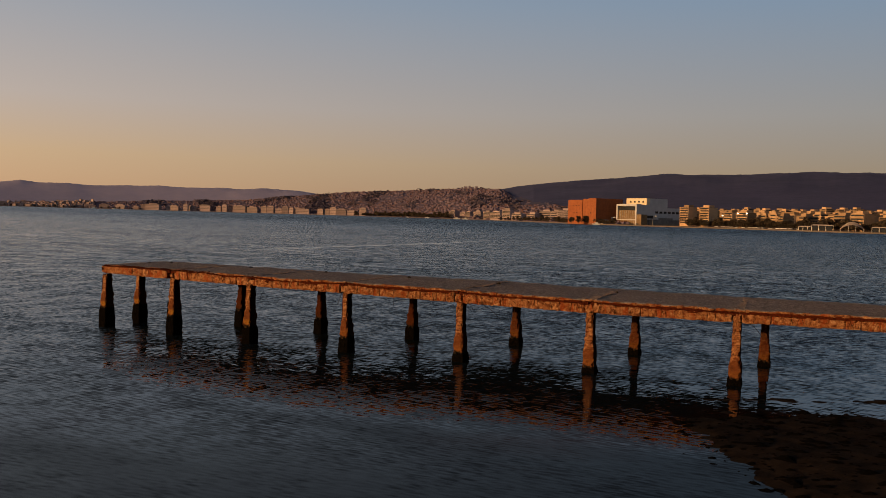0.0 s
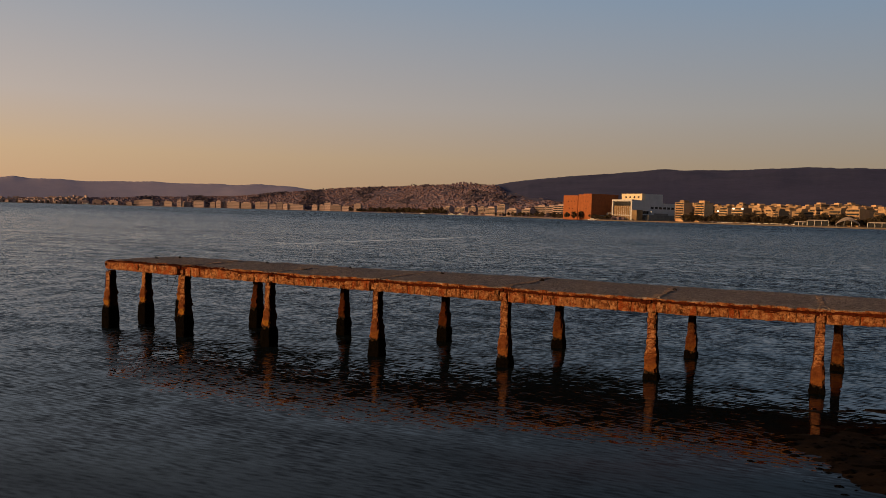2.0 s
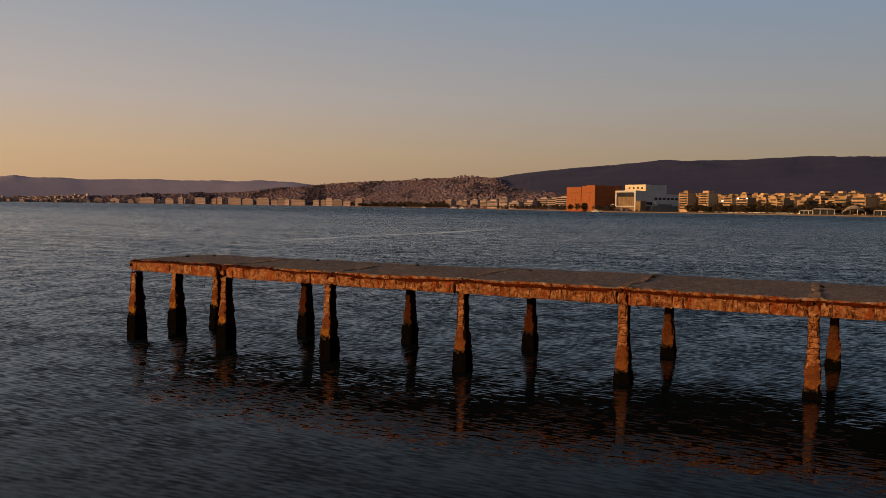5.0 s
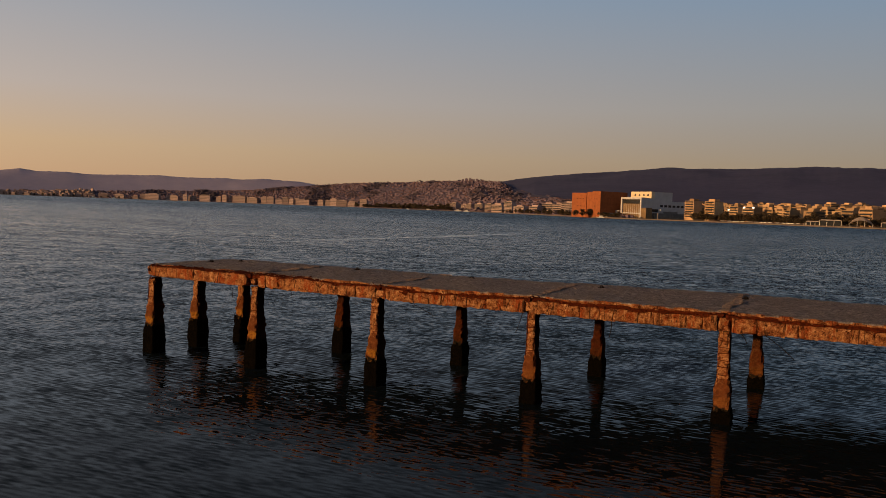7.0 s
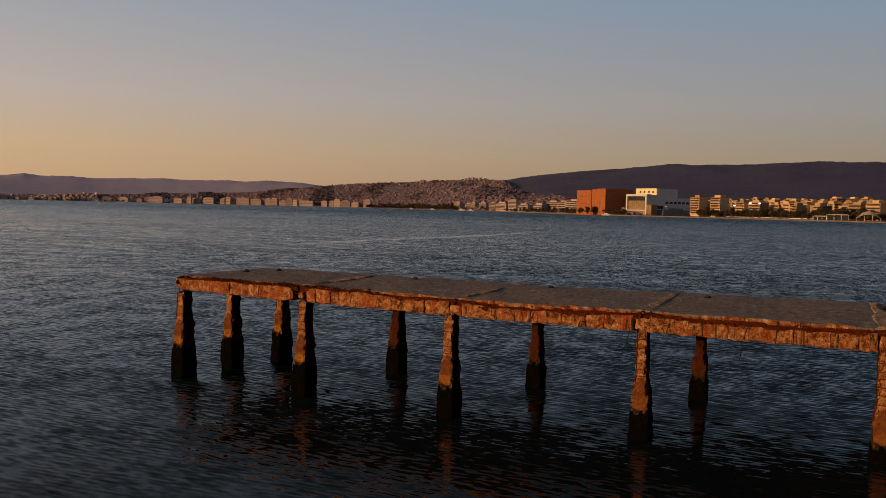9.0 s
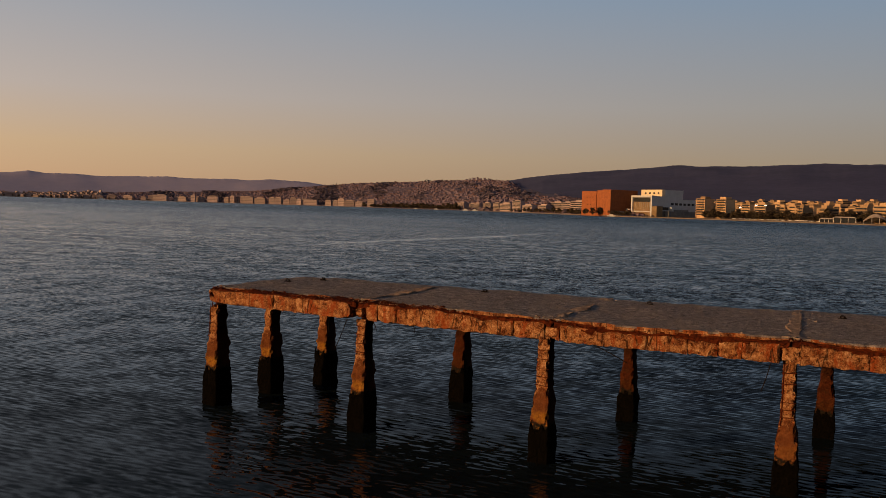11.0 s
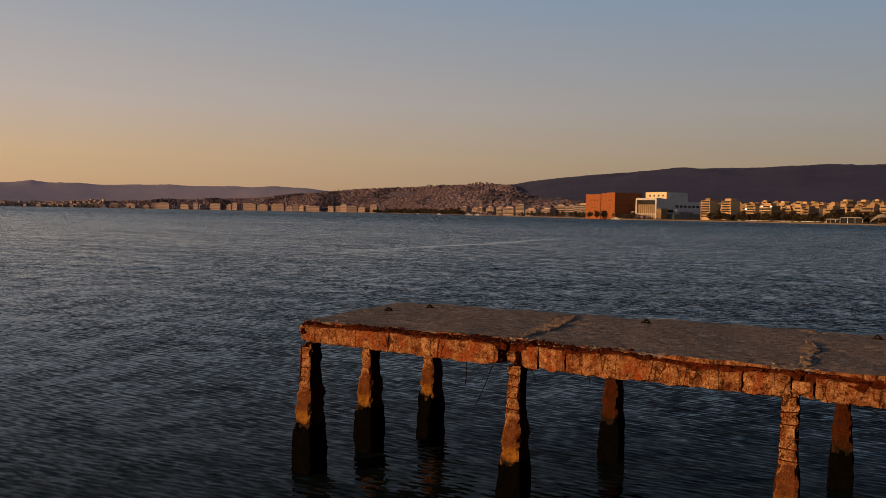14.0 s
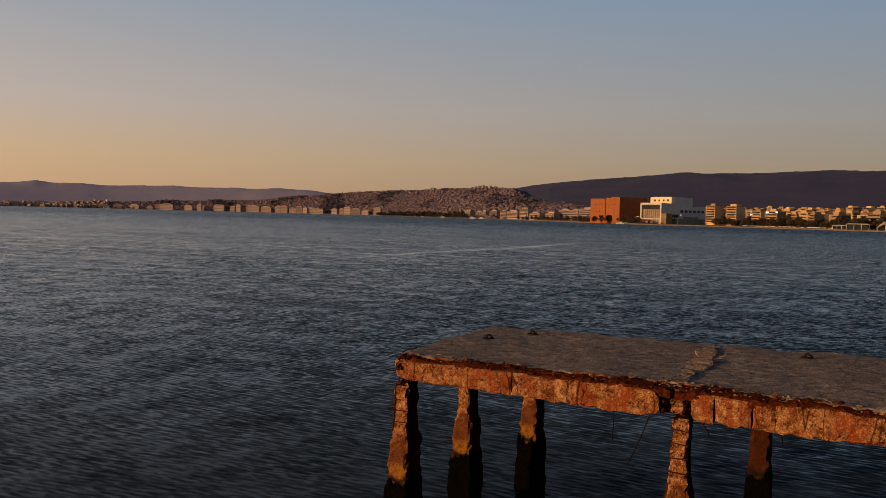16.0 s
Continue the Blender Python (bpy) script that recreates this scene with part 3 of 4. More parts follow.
        for k in range(3):  # bars laid bare along the top of the beam
            x0 = a + rng.uniform(0.1, 0.5)
            x1 = b - rng.uniform(0.1, 0.8)
            zz, pts = rng.uniform(-0.012, 0.012), []
            for s in np.linspace(x0, x1, 24):
                pts.append((s, FRONT(s) + 0.03 + (0.2 + 0.25 * k) * RECESS(s) + 0.03 * noise.noise(Vector((s * 1.3, k, 2))), max(beam_top(s), TOP(s) - SLAB - 0.03) + 0.018 + zz + 0.016 * noise.noise(Vector((s * 2, k, 9)))))
            part("reinforcing_bar", tube(pts, 0.007, 5), [RUST], pier, "rusty bare reinforcing bar")
    for n, x in enumerate(PILES):
        wide = 0.12 if n else 0.11

        def place(u, v, k, x=x, wide=wide):
            y0, y1 = FRONT(x) + (0.02 if n else 0.0), BACK(x) - 0.03
            lo, hi = LOW(x) + 0.02, TOP(x) - SLAB - 0.03
            if n == 1:  # its end has worn to a knob
                e = min(1.0, (y1 - y0) * v / 0.16)
                r = 0.68 + 0.32 * math.sqrt(1 - (1 - e) ** 2)
                return x + 0.05 + (u - 0.5) * 1.5 * wide * r, y0 + (y1 - y0) * v - 0.03, (lo + hi) / 2 + (hi - lo) * (k - 0.5) * r * 0.85
            return x - wide + 2 * wide * u, y0 + (y1 - y0) * v, lo + (hi - lo) * k

        part("cross_beam", rough_block(place, 5, 40, 6, 0.025, 0.05, n + 90, 5.0), [CONCRETE], pier)
        fx, fy = SHIFT.get(n, (0, 0.04))
        rows = [(x + fx, FRONT(x) + fy), BACK_POSTS[n]]
        if n == 0:
            rows = [rows[0], (x + 0.01, 1.5), rows[1]]
        for k, (px, py) in enumerate(rows):
            build_pile(pier, px, py, rng, k == 0, (DARK_RED if n < 4 else REDDISH) if k and n else (PILE if n < 3 else DRY_PILE), {0: 0.10, 1: 0.04}.get(n, 0.0) if k == 0 else 0.0)
    # bare bars still tie the first post to its beam
    for dx, dy in ((-0.05, 0.06), (0.02, 0.10), (0.07, 0.2)):
        px, py = PILES[0] + SHIFT[0][0] + dx, FRONT(0) + SHIFT[0][1] + dy
        part("reinforcing_bar", tube([(px, py, LOW(0) - 0.14), (px + 0.01, py, LOW(0) - 0.02), (px + 0.03, py + 0.01, LOW(0) + 0.1)], 0.009, 5), [RUST], pier, "rusty bare reinforcing bar")
    return pier


def build_pile(pier, x, y, rng, front, material, gap=0.0):
    """A tapering pile, thin where it has spalled above, thicker below, with a collar of mussels at the tide line."""
    top, seed = LOW(x) + 0.05 - gap, rng.random() * 50
    lean = rng.uniform(-0.012, 0.02)
    thin = rng.uniform(0.88, 1.02)
    line = knots([(0, 0.70), (3.2, 0.66), (6.5, 0.57), (10, 0.47), (13.6, 0.28), (17.6, 0.18), (22, 0.16)])(x)
    waist = line + rng.uniform(0.48, 0.66)
    width = knots([(-1.5, 0.27), (line, 0.27), (waist - 0.16, 0.262), (waist + 0.06, 0.205 * thin), (waist + 0.35, 0.19 * thin), (top, 0.185 * thin)])
    deep = knots([(-1.5, 0.42), (line, 0.42), (waist - 0.16, 0.40), (waist + 0.06, 0.34), (top, 0.31)])

    stout = knots([(0, 1.0), (8, 1.0), (13, 1.18), (30, 1.22)])(x)

    def place(u, v, k):
        z = -1.5 + (top + 1.5) * k
        return (u - 0.5) * stout * width(z) + lean * (z - top), (v - 0.5) * deep(z) + deep(0) * 0.5, z - line

    post = rough_block(place, 6, 8, 90, 0.016, 0.045, seed, 6.0)
    post.normal_update()
    for f in post.faces:  # the seaward face has spalled down to pale concrete; shade is painted on the other sides
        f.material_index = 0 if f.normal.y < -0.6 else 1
    pile = part("support_post", post, [material, SHADED_SIDE], pier, "tapering concrete post, rusted above and black below")
    pile.location = (x, y, line)

    def collar(u, v, k):
        z = -1.5 + (line + 1.5) * k
        ragged = 0.10 * noise.noise(Vector((u * 5 + seed, v * 5, seed))) + 0.07 * noise.noise(Vector((u * 13 + seed, v * 13, seed))) if k > 0.99 else 0
        grow = (0.055 + 0.03 * noise.noise(Vector((u * 2, v * 2, z * 4 + seed)))) * min(1.0, 0.35 + (line - z) * 4)
        return (u - 0.5) * (stout * width(z) + grow) + lean * (z - top), (v - 0.5) * (deep(z) + grow) + deep(0) * 0.5, z + ragged - line

    part("mussel_collar", rough_block(collar, 14, 16, 44, 0.016, 0.015, seed + 3, 9.0), [MUSSEL], pile, "black crust of mussels and weed")
    if front:
        z = waist + 0.12
        while z < top - 0.12:
            w = stout * width(z) * 0.5 + 0.004
            c = lean * (z - top)
            tilt = rng.uniform(-0.012, 0.012)
            face, zz = deep(0) * 0.5 - deep(z) * 0.5, z - line
            part("stirrup", tube([(c - w, face + 0.06, zz), (c - w, face - 0.003, zz + tilt), (c + w, face - 0.003, zz - tilt), (c + w, face + 0.08, zz)], 0.007, 5), [RUST], pile)
            z += rng.uniform(0.10, 0.16)
        for s in (-1, 1):
            if rng.random() < 0.3:
                pts = [(s * (stout * width(zz) * 0.5 - 0.015) + lean * (zz - top), deep(0) * 0.5 - deep(zz) * 0.5 - 0.002, zz - line) for zz in np.linspace(waist, top, 10)]
                part("upright_bar", tube(pts, 0.009, 5), [RUST], pile)
    return pile


pier = build_pier()


def lumps(name, material, label, places):
    """Many small broken lumps, joined: each a box knocked out of shape."""
    rng, bm = random.Random(17), bmesh.new()
    for x, y, z, size in places:
        m = pose(x, y, z, rng.uniform(-40, 40), rng.uniform(-40, 40), rng.uniform(0, 180))
        v = box(bm, -size * 0.7, size * 0.7, -size * 0.5, size * 0.5, -size * 0.4, size * 0.4)
        for q in v:
            q.co = m @ (q.co + Vector((rng.gauss(0, size * 0.16), rng.gauss(0, size * 0.16), rng.gauss(0, size * 0.12))))
    tagged(part(name, bm, material, pier, label), kind="stuff")


def ledge_top(x):
    return max(beam_top(x), TOP(x) - SLAB - 0.03)


rng = random.Random(29)
pale, dark = [], []
for k in range(2600):  # along the ledge where the slab has broken back, thicker towards the joints and the seaward end
    x = (rng.uniform(-0.15, 24), rng.choice(PILES[:7]) + rng.gauss(0.1, 0.4), rng.uniform(-0.15, 7))[k % 3]
    x, v = max(-0.18, x), rng.random()
    y, size = FRONT(x) + 0.04 + (RECESS(x) + 0.04) * v, 0.007 + 0.022 * rng.random() ** 2.2
    if k % 5 < 2:
        dark.append((x, y, ledge_top(x) + 0.004 + 0.03 * v, size * 1.5))
    else:
        pale.append((x, y + 0.03, ledge_top(x) + 0.006 + 0.04 * v, size))
for x in PILES[1:7]:  # rust swelling out of the gaps beside the cross beams
    for k in range(34):
        xx = x + rng.choice((-0.13, 0.13)) + rng.gauss(0, 0.03)
        dark.append((xx, FRONT(x) + rng.uniform(0.06, 0.14), rng.uniform(LOW(x) + 0.04, TOP(x) - SLAB), rng.uniform(0.025, 0.05)))
for k in range(36):  # the burst corner at the end of the pier
    dark.append((-0.2 + abs(rng.gauss(0, 0.05)), FRONT(0) + rng.uniform(0.0, 0.3), TOP(0) - rng.uniform(0.05, 0.2), rng.uniform(0.025, 0.055)))
lumps("crumbled_edge", EDGE_CRUMB, "pale crumbs of broken concrete along the edge", pale)
lumps("rust_crust", RUST, "dark swollen lumps of rust along the edge", dark)


# loose bars that hang out of the broken concrete
def hanging_bar(x, y, z, dx, dy, drop, curl):
    pts = [(x + dx * s + curl * math.sin(s * 3), y + dy * s, z + 0.07 - drop * s ** 1.3) for s in np.linspace(0, 1, 9)]
    return part("hanging_bar", tube(pts, 0.0065, 5), [DARKIRON], pier, "bent rusty bar hanging below the deck")


for row in ((2.45, 0.05, 1.87, 0.0, -0.03, 0.34, 0.01), (2.85, 0.0, 1.84, -0.22, -0.05, 0.55, 0.03), (3.35, -0.05, 1.86, 0.12, -0.04, 0.16, 0.02), (4.1, 0.02, 1.84, 0.05, -0.03, 0.14, 0.02), (7.0, 0.1, 1.82, 0.7, 0.1, 0.3, 0.0),
            (9.75, 0.2, 1.78, -0.12, -0.1, 0.45, 0.02), (11.6, 0.2, 1.75, -0.03, 0.0, 0.35, 0.02), (14.0, 0.4, 1.7, 0.15, 0.0, 0.2, 0.03), (14.4, 0.5, 1.7, 0.6, 0.1, 0.45, 0.0), (17.3, 0.6, 1.66, -0.45, 0, 0.15, 0.0), (21.9, 0.9, 1.64, 0.35, 0, 0.35, 0.02)):
    hanging_bar(*row)


def mooring_ring(x, y, tilt):
    """An iron plate let into the deck with a bent bar and a ring lying on it."""
    z = TOP(x) + 0.012
    ring = tagged(new("mooring_ring"), "small black iron mooring ring on the edge of the pier", "mooring ring", "mooring rings on the deck")
    ring.matrix_world = pose(x, y, z, 0, 0, tilt) @ Matrix.Diagonal((0.62, 0.6, 0.6, 1))
    bm = bmesh.new()
    box(bm, -0.12, 0.12, -0.04, 0.04, -0.02, 0.012)
    part("plate", bm, [DARKIRON], ring)
    part("staple", tube([(-0.05, 0, 0.0), (-0.05, 0, 0.06), (-0.03, 0, 0.085), (0.03, 0, 0.085), (0.05, 0, 0.06), (0.05, 0, 0)], 0.014, 6), [DARKIRON], ring)
    part("ring", tube([(0.02 + 0.07 * math.cos(a), 0.07 * math.sin(a), 0.03 + 0.015 * math.sin(a)) for a in np.linspace(0, 6.2, 14)], 0.012, 6), [DARKIRON], ring)


for x, y, tilt in ((0.25, 1.95, 20), (0.62, 2.75, -10), (4.3, 2.82, 5), (7.5, 2.88, 0), (10.7, 3.1, 15), (13.9, 3.3, 0), (17.8, 3.4, -8)):
    mooring_ring(x, y, tilt)


# rubble along the broken edge
def rubble(x, y, size, seed):
    z = TOP(x)
    bm = rough_block(lambda u, v, w: ((u - 0.5) * size * 1.5, (v - 0.5) * size, (w - 0.3) * size * 0.5), 3, 3, 2, size * 0.2, size * 0.2, seed, 6)
    ob = new("rubble", mesh_of(bm, "rubble", [DECKTOP]))
    ob.matrix_world = pose(x, y, z, 0, 0, seed * 47)
    tagged(ob, "broken crumb of grey concrete on the deck", "rubble", "rubble on the deck")


rng = random.Random(11)
for x in PILES[1:7]:  # crumbs along the joints between the slabs
    for k in range(16):
        v = rng.random() ** 1.4
        rubble(x + rng.gauss(0.02, 0.07) + 0.25 * v, FRONT(x) + 0.1 + (BACK(x) - FRONT(x) - 0.2) * v, rng.uniform(0.012, 0.036), rng.randint(1, 400))
for k in range(90):
    x = rng.choice(PILES[:7]) + rng.gauss(0, 0.35) if k % 2 else rng.uniform(0, 24)
    rubble(max(0.0, x), FRONT(x) + RECESS(x) + abs(rng.gauss(0.05, 0.07)) + 0.02, rng.uniform(0.015, 0.045), k + 1)

# ---- the far side of the bay ----
VIEW = Vector((8.5, -11.5, 0))


def bay(bearing, distance, z=0.0):
    """A place across the bay: degrees to the left of +y, metres from the pier's near water."""
    a = radians(bearing)
    return Vector((VIEW.x - distance * math.sin(a), VIEW.y + distance * math.cos(a), z))


SHORE = knots([(-14, 850), (-4, 890), (-1.2, 930), (1.8, 985), (4.9, 1045), (10.1, 1105), (12.7, 1135), (15.8, 1350), (19.6, 1900), (24.2, 2700), (29.8, 3450), (37.6, 3850), (46.5, 4150), (62, 4300)])


def ridge(name, material, label, foot, top, heights, rough, b0, b1, seed, wave=0.35):
    """A range of hills: rises from its foot to a ridge line and falls away behind."""
    bm = bmesh.new()
    sharp, cols = knots(heights), []

    def line(b):
        return sum(sharp(b + o) for o in (-0.2, 0, 0.2)) / 3

    def broad(b):
        return sum(sharp(b + 0.5 * o) for o in range(-6, 7)) / 13

    for b in np.arange(b0, b1 + 0.01, 0.1):
        col = []
        for k in range(25):
            s = k / 20
            d = foot(b) + (top - foot(b)) * s
            rise = math.sin(min(s, 1) * math.pi / 2) ** 1.3 if s <= 1 else 1 - (s - 1) * 1.5
            p = bay(b, d)
            n = noise.fractal(Vector((p.x, p.y, seed * 100)) * 0.004, 0.9, 2.1, 5) * wave * min(1, s * 1.2)
            crest = noise.noise(Vector((b * 3.1, seed, 0))) + 0.8 * noise.noise(Vector((b * 9, seed, 2)))
            flat = math.cos(radians(b - 24))
            p.z = max(0.4, broad(b) * flat * rise * (1 + n * (1 - min(s, 1)) * 0.8)) + ((line(b) - broad(b)) * flat + rough * crest) * min(1, s) ** 6
            col.append(bm.verts.new(p))
        cols.append(col)
    for a, c in zip(cols, cols[1:]):
        for k in range(24):
            bm.faces.new((a[k], a[k + 1], c[k + 1], c[k]))
    return tagged(new(name, mesh_of(bm, name, material, True)), label, "hills", kind="structure")


FAR_LINE = [(62, 122), (57, 128), (54, 131), (51.6, 134), (51, 138), (50.5, 145), (50.1, 151), (49.7, 144), (49.1, 137), (47.5, 139), (46.9, 133), (46.3, 127), (45, 131), (44, 136), (43.2, 134), (42.3, 139), (41.6, 136), (40.9, 131), (39.4, 132), (38, 136), (37.3, 129), (36.5, 132), (35.7, 140), (34.5, 134), (33.4, 131), (32.9, 125), (31.9, 115), (30, 100), (26, 60), (20, 40)]
TOWN_LINE = [(52, 12), (48, 24), (46, 34), (43, 44), (40, 52), (37, 60), (35, 76), (33, 92), (31.6, 101), (30.3, 115), (29, 121), (27.7, 125), (26.4, 130), (25.1, 137), (23.8, 142), (22.7, 146), (21.2, 147), (19.9, 146), (18.8, 117), (17, 98), (15, 82), (12, 60), (8, 30)]
WOOD_LINE = [(22, 120), (20.6, 150), (19.8, 166), (17.9, 195), (16, 202), (14.1, 222), (12.1, 231), (10.8, 253), (9.5, 269), (8.7, 270), (7.7, 259), (6.5, 262), (4.5, 271), (2.1, 288), (-0.2, 298), (-1.4, 307), (-1.8, 297), (-3.2, 297), (-8, 302), (-14, 290)]
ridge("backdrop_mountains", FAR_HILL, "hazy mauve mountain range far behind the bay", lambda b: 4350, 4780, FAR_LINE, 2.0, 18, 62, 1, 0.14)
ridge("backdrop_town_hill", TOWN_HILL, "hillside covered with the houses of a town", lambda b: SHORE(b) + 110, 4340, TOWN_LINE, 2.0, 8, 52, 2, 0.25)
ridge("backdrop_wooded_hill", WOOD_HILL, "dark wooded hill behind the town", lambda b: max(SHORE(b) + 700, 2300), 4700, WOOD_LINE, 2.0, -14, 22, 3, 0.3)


def land():
    bm = bmesh.new()
    cols = []
    for b in np.arange(-14, 62.1, 0.5):
        cols.append([bm.verts.new(bay(b, SHORE(b) + d, z)) for d, z in ((2, -2), (2, 1.2), (40, 1.5), (300, 2.5), (900, 5.0))])
    for a, c in zip(cols, cols[1:]):
        for k in range(4):
            bm.faces.new((a[k], a[k + 1], c[k + 1], c[k]))
    tagged(new("ground_far_shore", mesh_of(bm, "far_shore", LAND)), "low town ground along the far shore", "shore", kind="structure")
    bm, cols = bmesh.new(), []
    for b in np.arange(-14, 20.1, 0.4):
        cols.append([bm.verts.new(bay(b, SHORE(b) + d, z)) for d, z in ((-1, -2), (-1, 1.3), (14, 1.55), (14, -1))])
    for a, c in zip(cols, cols[1:]):
        for k in range(3):
            bm.faces.new((a[k], a[k + 1], c[k + 1], c[k]))
    tagged(new("pavement_promenade", mesh_of(bm, "promenade", QUAY)), "pale stone promenade along the sea wall", "promenade", kind="structure")


land()


def town_height(b, d):
    foot = SHORE(b) + 110
    s = min(1, max(0, (d - foot) / (4340 - foot)))
    return knots(TOWN_LINE)(b) * math.cos(radians(b - 24)) * math.sin(s * math.pi / 2) ** 1.3


def grove(b, d):
    """Where trees stand between the houses of the slope."""
    return noise.noise(Vector((b * 0.55, d * 0.0022, 4))) + 0.5 * noise.noise(Vector((b * 1.7, d * 0.006, 9)))


def hillside_houses():
    """Countless small houses on the slope and on the plain beside it, too far off to be told apart, with trees between."""
    rng, bm, plain, roofs, trees = random.Random(3), bmesh.new(), bmesh.new(), bmesh.new(), bmesh.new()
    for k in range(14000):
        b = rng.uniform(10.5, 40) if k % 6 else rng.uniform(32, 58)
        near = SHORE(b) + 60
        d = near + (4330 - near) * rng.random() ** (0.8 if b > 18 else 1.3)
        z = max(1.5, town_height(b, d) * (1.0 - 0.04 * rng.random()))
        p, a = bay(b, d), radians(rng.uniform(-30, 50))
        turn = Matrix.Translation((p.x, p.y, z - 4)) @ Matrix.Rotation(a, 4, "Z")
        if grove(b, d) > 0.30 and rng.random() < 0.8:
            for n in range(3):
                c, r = Vector((rng.gauss(0, 7), rng.gauss(0, 7), 6 + rng.uniform(0, 4))), rng.uniform(3, 7)
                v = [trees.verts.new(turn @ (c + Vector((rng.gauss(0, r), rng.gauss(0, r), rng.gauss(0, r * 0.5))))) for _ in range(4)]
                for f in ((0, 1, 2), (0, 2, 3), (0, 3, 1), (1, 3, 2)):
                    trees.faces.new([v[i] for i in f])
            continue
        low = b > 46
        w, deep, h = rng.uniform(5, 12) * (1.6 if low else 1.0), rng.uniform(5, 9), rng.choice((5, 7, 9, 12, 16) if low else (1.5, 2, 2.5, 3, 3.5, 5))
        v = box(plain if low else bm, -w / 2, w / 2, -deep / 2, deep / 2, 0, h + 4)
        for q in v:
            q.co = turn @ q.co
        if rng.random() < 0.35:
            v = box(roofs, -w / 2 - 0.4, w / 2 + 0.4, -deep / 2 - 0.4, deep / 2 + 0.4, h + 4.01, h + 5.2)
            for i in (1, 3, 5, 7):
                v[i].co.x, v[i].co.y = v[i].co.x * 0.3, v[i].co.y * 0.3
            for q in v:
                q.co = turn @ q.co
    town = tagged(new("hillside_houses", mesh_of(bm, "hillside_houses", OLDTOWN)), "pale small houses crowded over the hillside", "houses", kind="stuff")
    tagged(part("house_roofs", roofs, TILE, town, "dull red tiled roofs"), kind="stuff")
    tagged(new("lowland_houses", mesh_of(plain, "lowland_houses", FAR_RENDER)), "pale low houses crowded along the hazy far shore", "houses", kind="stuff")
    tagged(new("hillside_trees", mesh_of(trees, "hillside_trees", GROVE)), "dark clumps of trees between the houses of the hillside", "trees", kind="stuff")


hillside_houses()


def apartment(b, d, width, height, deep, turn, rng, material=None, near=True):
    """A block of flats: body, penthouse, and on every floor a balcony with its dark recess behind."""
    p = bay(b, d)
    home = tagged(new("apartment_building"), rng.choice(("pale rendered block of flats with balconies on every floor", "cream block of flats with deep shaded balconies")) if near else "pale waterfront block of flats lit by the evening sun", "apartment building", "buildings on the far shore")
    home.matrix_world = pose(p.x, p.y, 1.5, 0, 0, b + turn)
    w, t, mat = width / 2, deep / 2, material or RENDER
    bm = bmesh.new()
    box(bm, -w, w, -t, t, -1.2, height)
    part("wall", bm, mat, home)
    bm = bmesh.new()
    box(bm, -w * rng.uniform(0.5, 0.8), w * rng.uniform(0.3, 0.8), -t * 0.5, t * 0.7, height + 0.01, height + 2.8)
    part("penthouse", bm, mat, home)
    bm = bmesh.new()
    box(bm, -w - 0.3, w + 0.3, -t - 0.3, t + 0.3, height - 0.5, height - 0.02)
    part("roof_edge", bm, mat, home)
    floors = max(2, int(height / 3.1))
    step = 1 if near else 2
    for k in range(1, floors, step):
        z = k * height / floors
        bm = bmesh.new()
        box(bm, -w + 0.5, w - 0.5, -t - 0.06, -t + 0.2, z + 0.9, z + 2.5)
        part("window", bm, GLASS if near else FAR_GLASS, home)
        if near:
            bm = bmesh.new()
            cut = rng.choice((0.5, 0.75, 1.0)) * w
            box(bm, -w, cut, -t - 1.4, -t - 0.02, z - 0.1, z + 0.9)
            part("balcony", bm, mat, home)
            bm = bmesh.new()
            box(bm, -w - 0.06, -w + 0.2, -t * 0.7, t * 0.4, z + 0.8, z + 2.3)
            part("side_window", bm, GLASS, home)
    return home


rng = random.Random(21)
# flats behind the promenade: a loose front row, then closer ranks up the slope
for gap, lo, hi, near, far, w0, w1, g0, g1 in ((3.4, 15, 21, 60, 110, 12, 20, 1.25, 2.1), (6.7, 15, 20, 150, 230, 12, 22, 1.1, 1.7), (6.6, 19, 24, 300, 380, 11, 20, 1.1, 1.5), (6.4, 25, 30, 480, 560, 10, 18, 1.05, 1.6), (6.6, 31, 37, 680, 780, 12, 22, 1.05, 1.5)):
    b = gap
    while b > -12:
        row_d, w = SHORE(b) + rng.uniform(near, far), rng.uniform(w0, w1)
        apartment(b, row_d, w, rng.uniform(lo, hi), rng.uniform(12, 17), rng.uniform(-52, -40) if rng.random() < 0.5 else rng.uniform(38, 50), rng)
        b -= math.degrees(w / row_d) * rng.uniform(g0, g1)
for b, d, w, h, turn in ((7.02, 1150, 15.5, 25, -46), (5.75, 1145, 16.5, 25, -46), (4.25, 1120, 15, 19, -48), (1.6, 1085, 13, 18, 44)):
    apartment(b, d, w, h, 15, turn, rng)
# between the town hill and the brick hall
b = 22.8
while b > 13.6:
    row_d = SHORE(b) + rng.uniform(90, 330)
    w = rng.uniform(18, 34)
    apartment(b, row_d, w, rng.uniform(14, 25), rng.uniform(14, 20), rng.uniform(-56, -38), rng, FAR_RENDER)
    b -= math.degrees(w / row_d) * rng.uniform(0.75, 1.3)
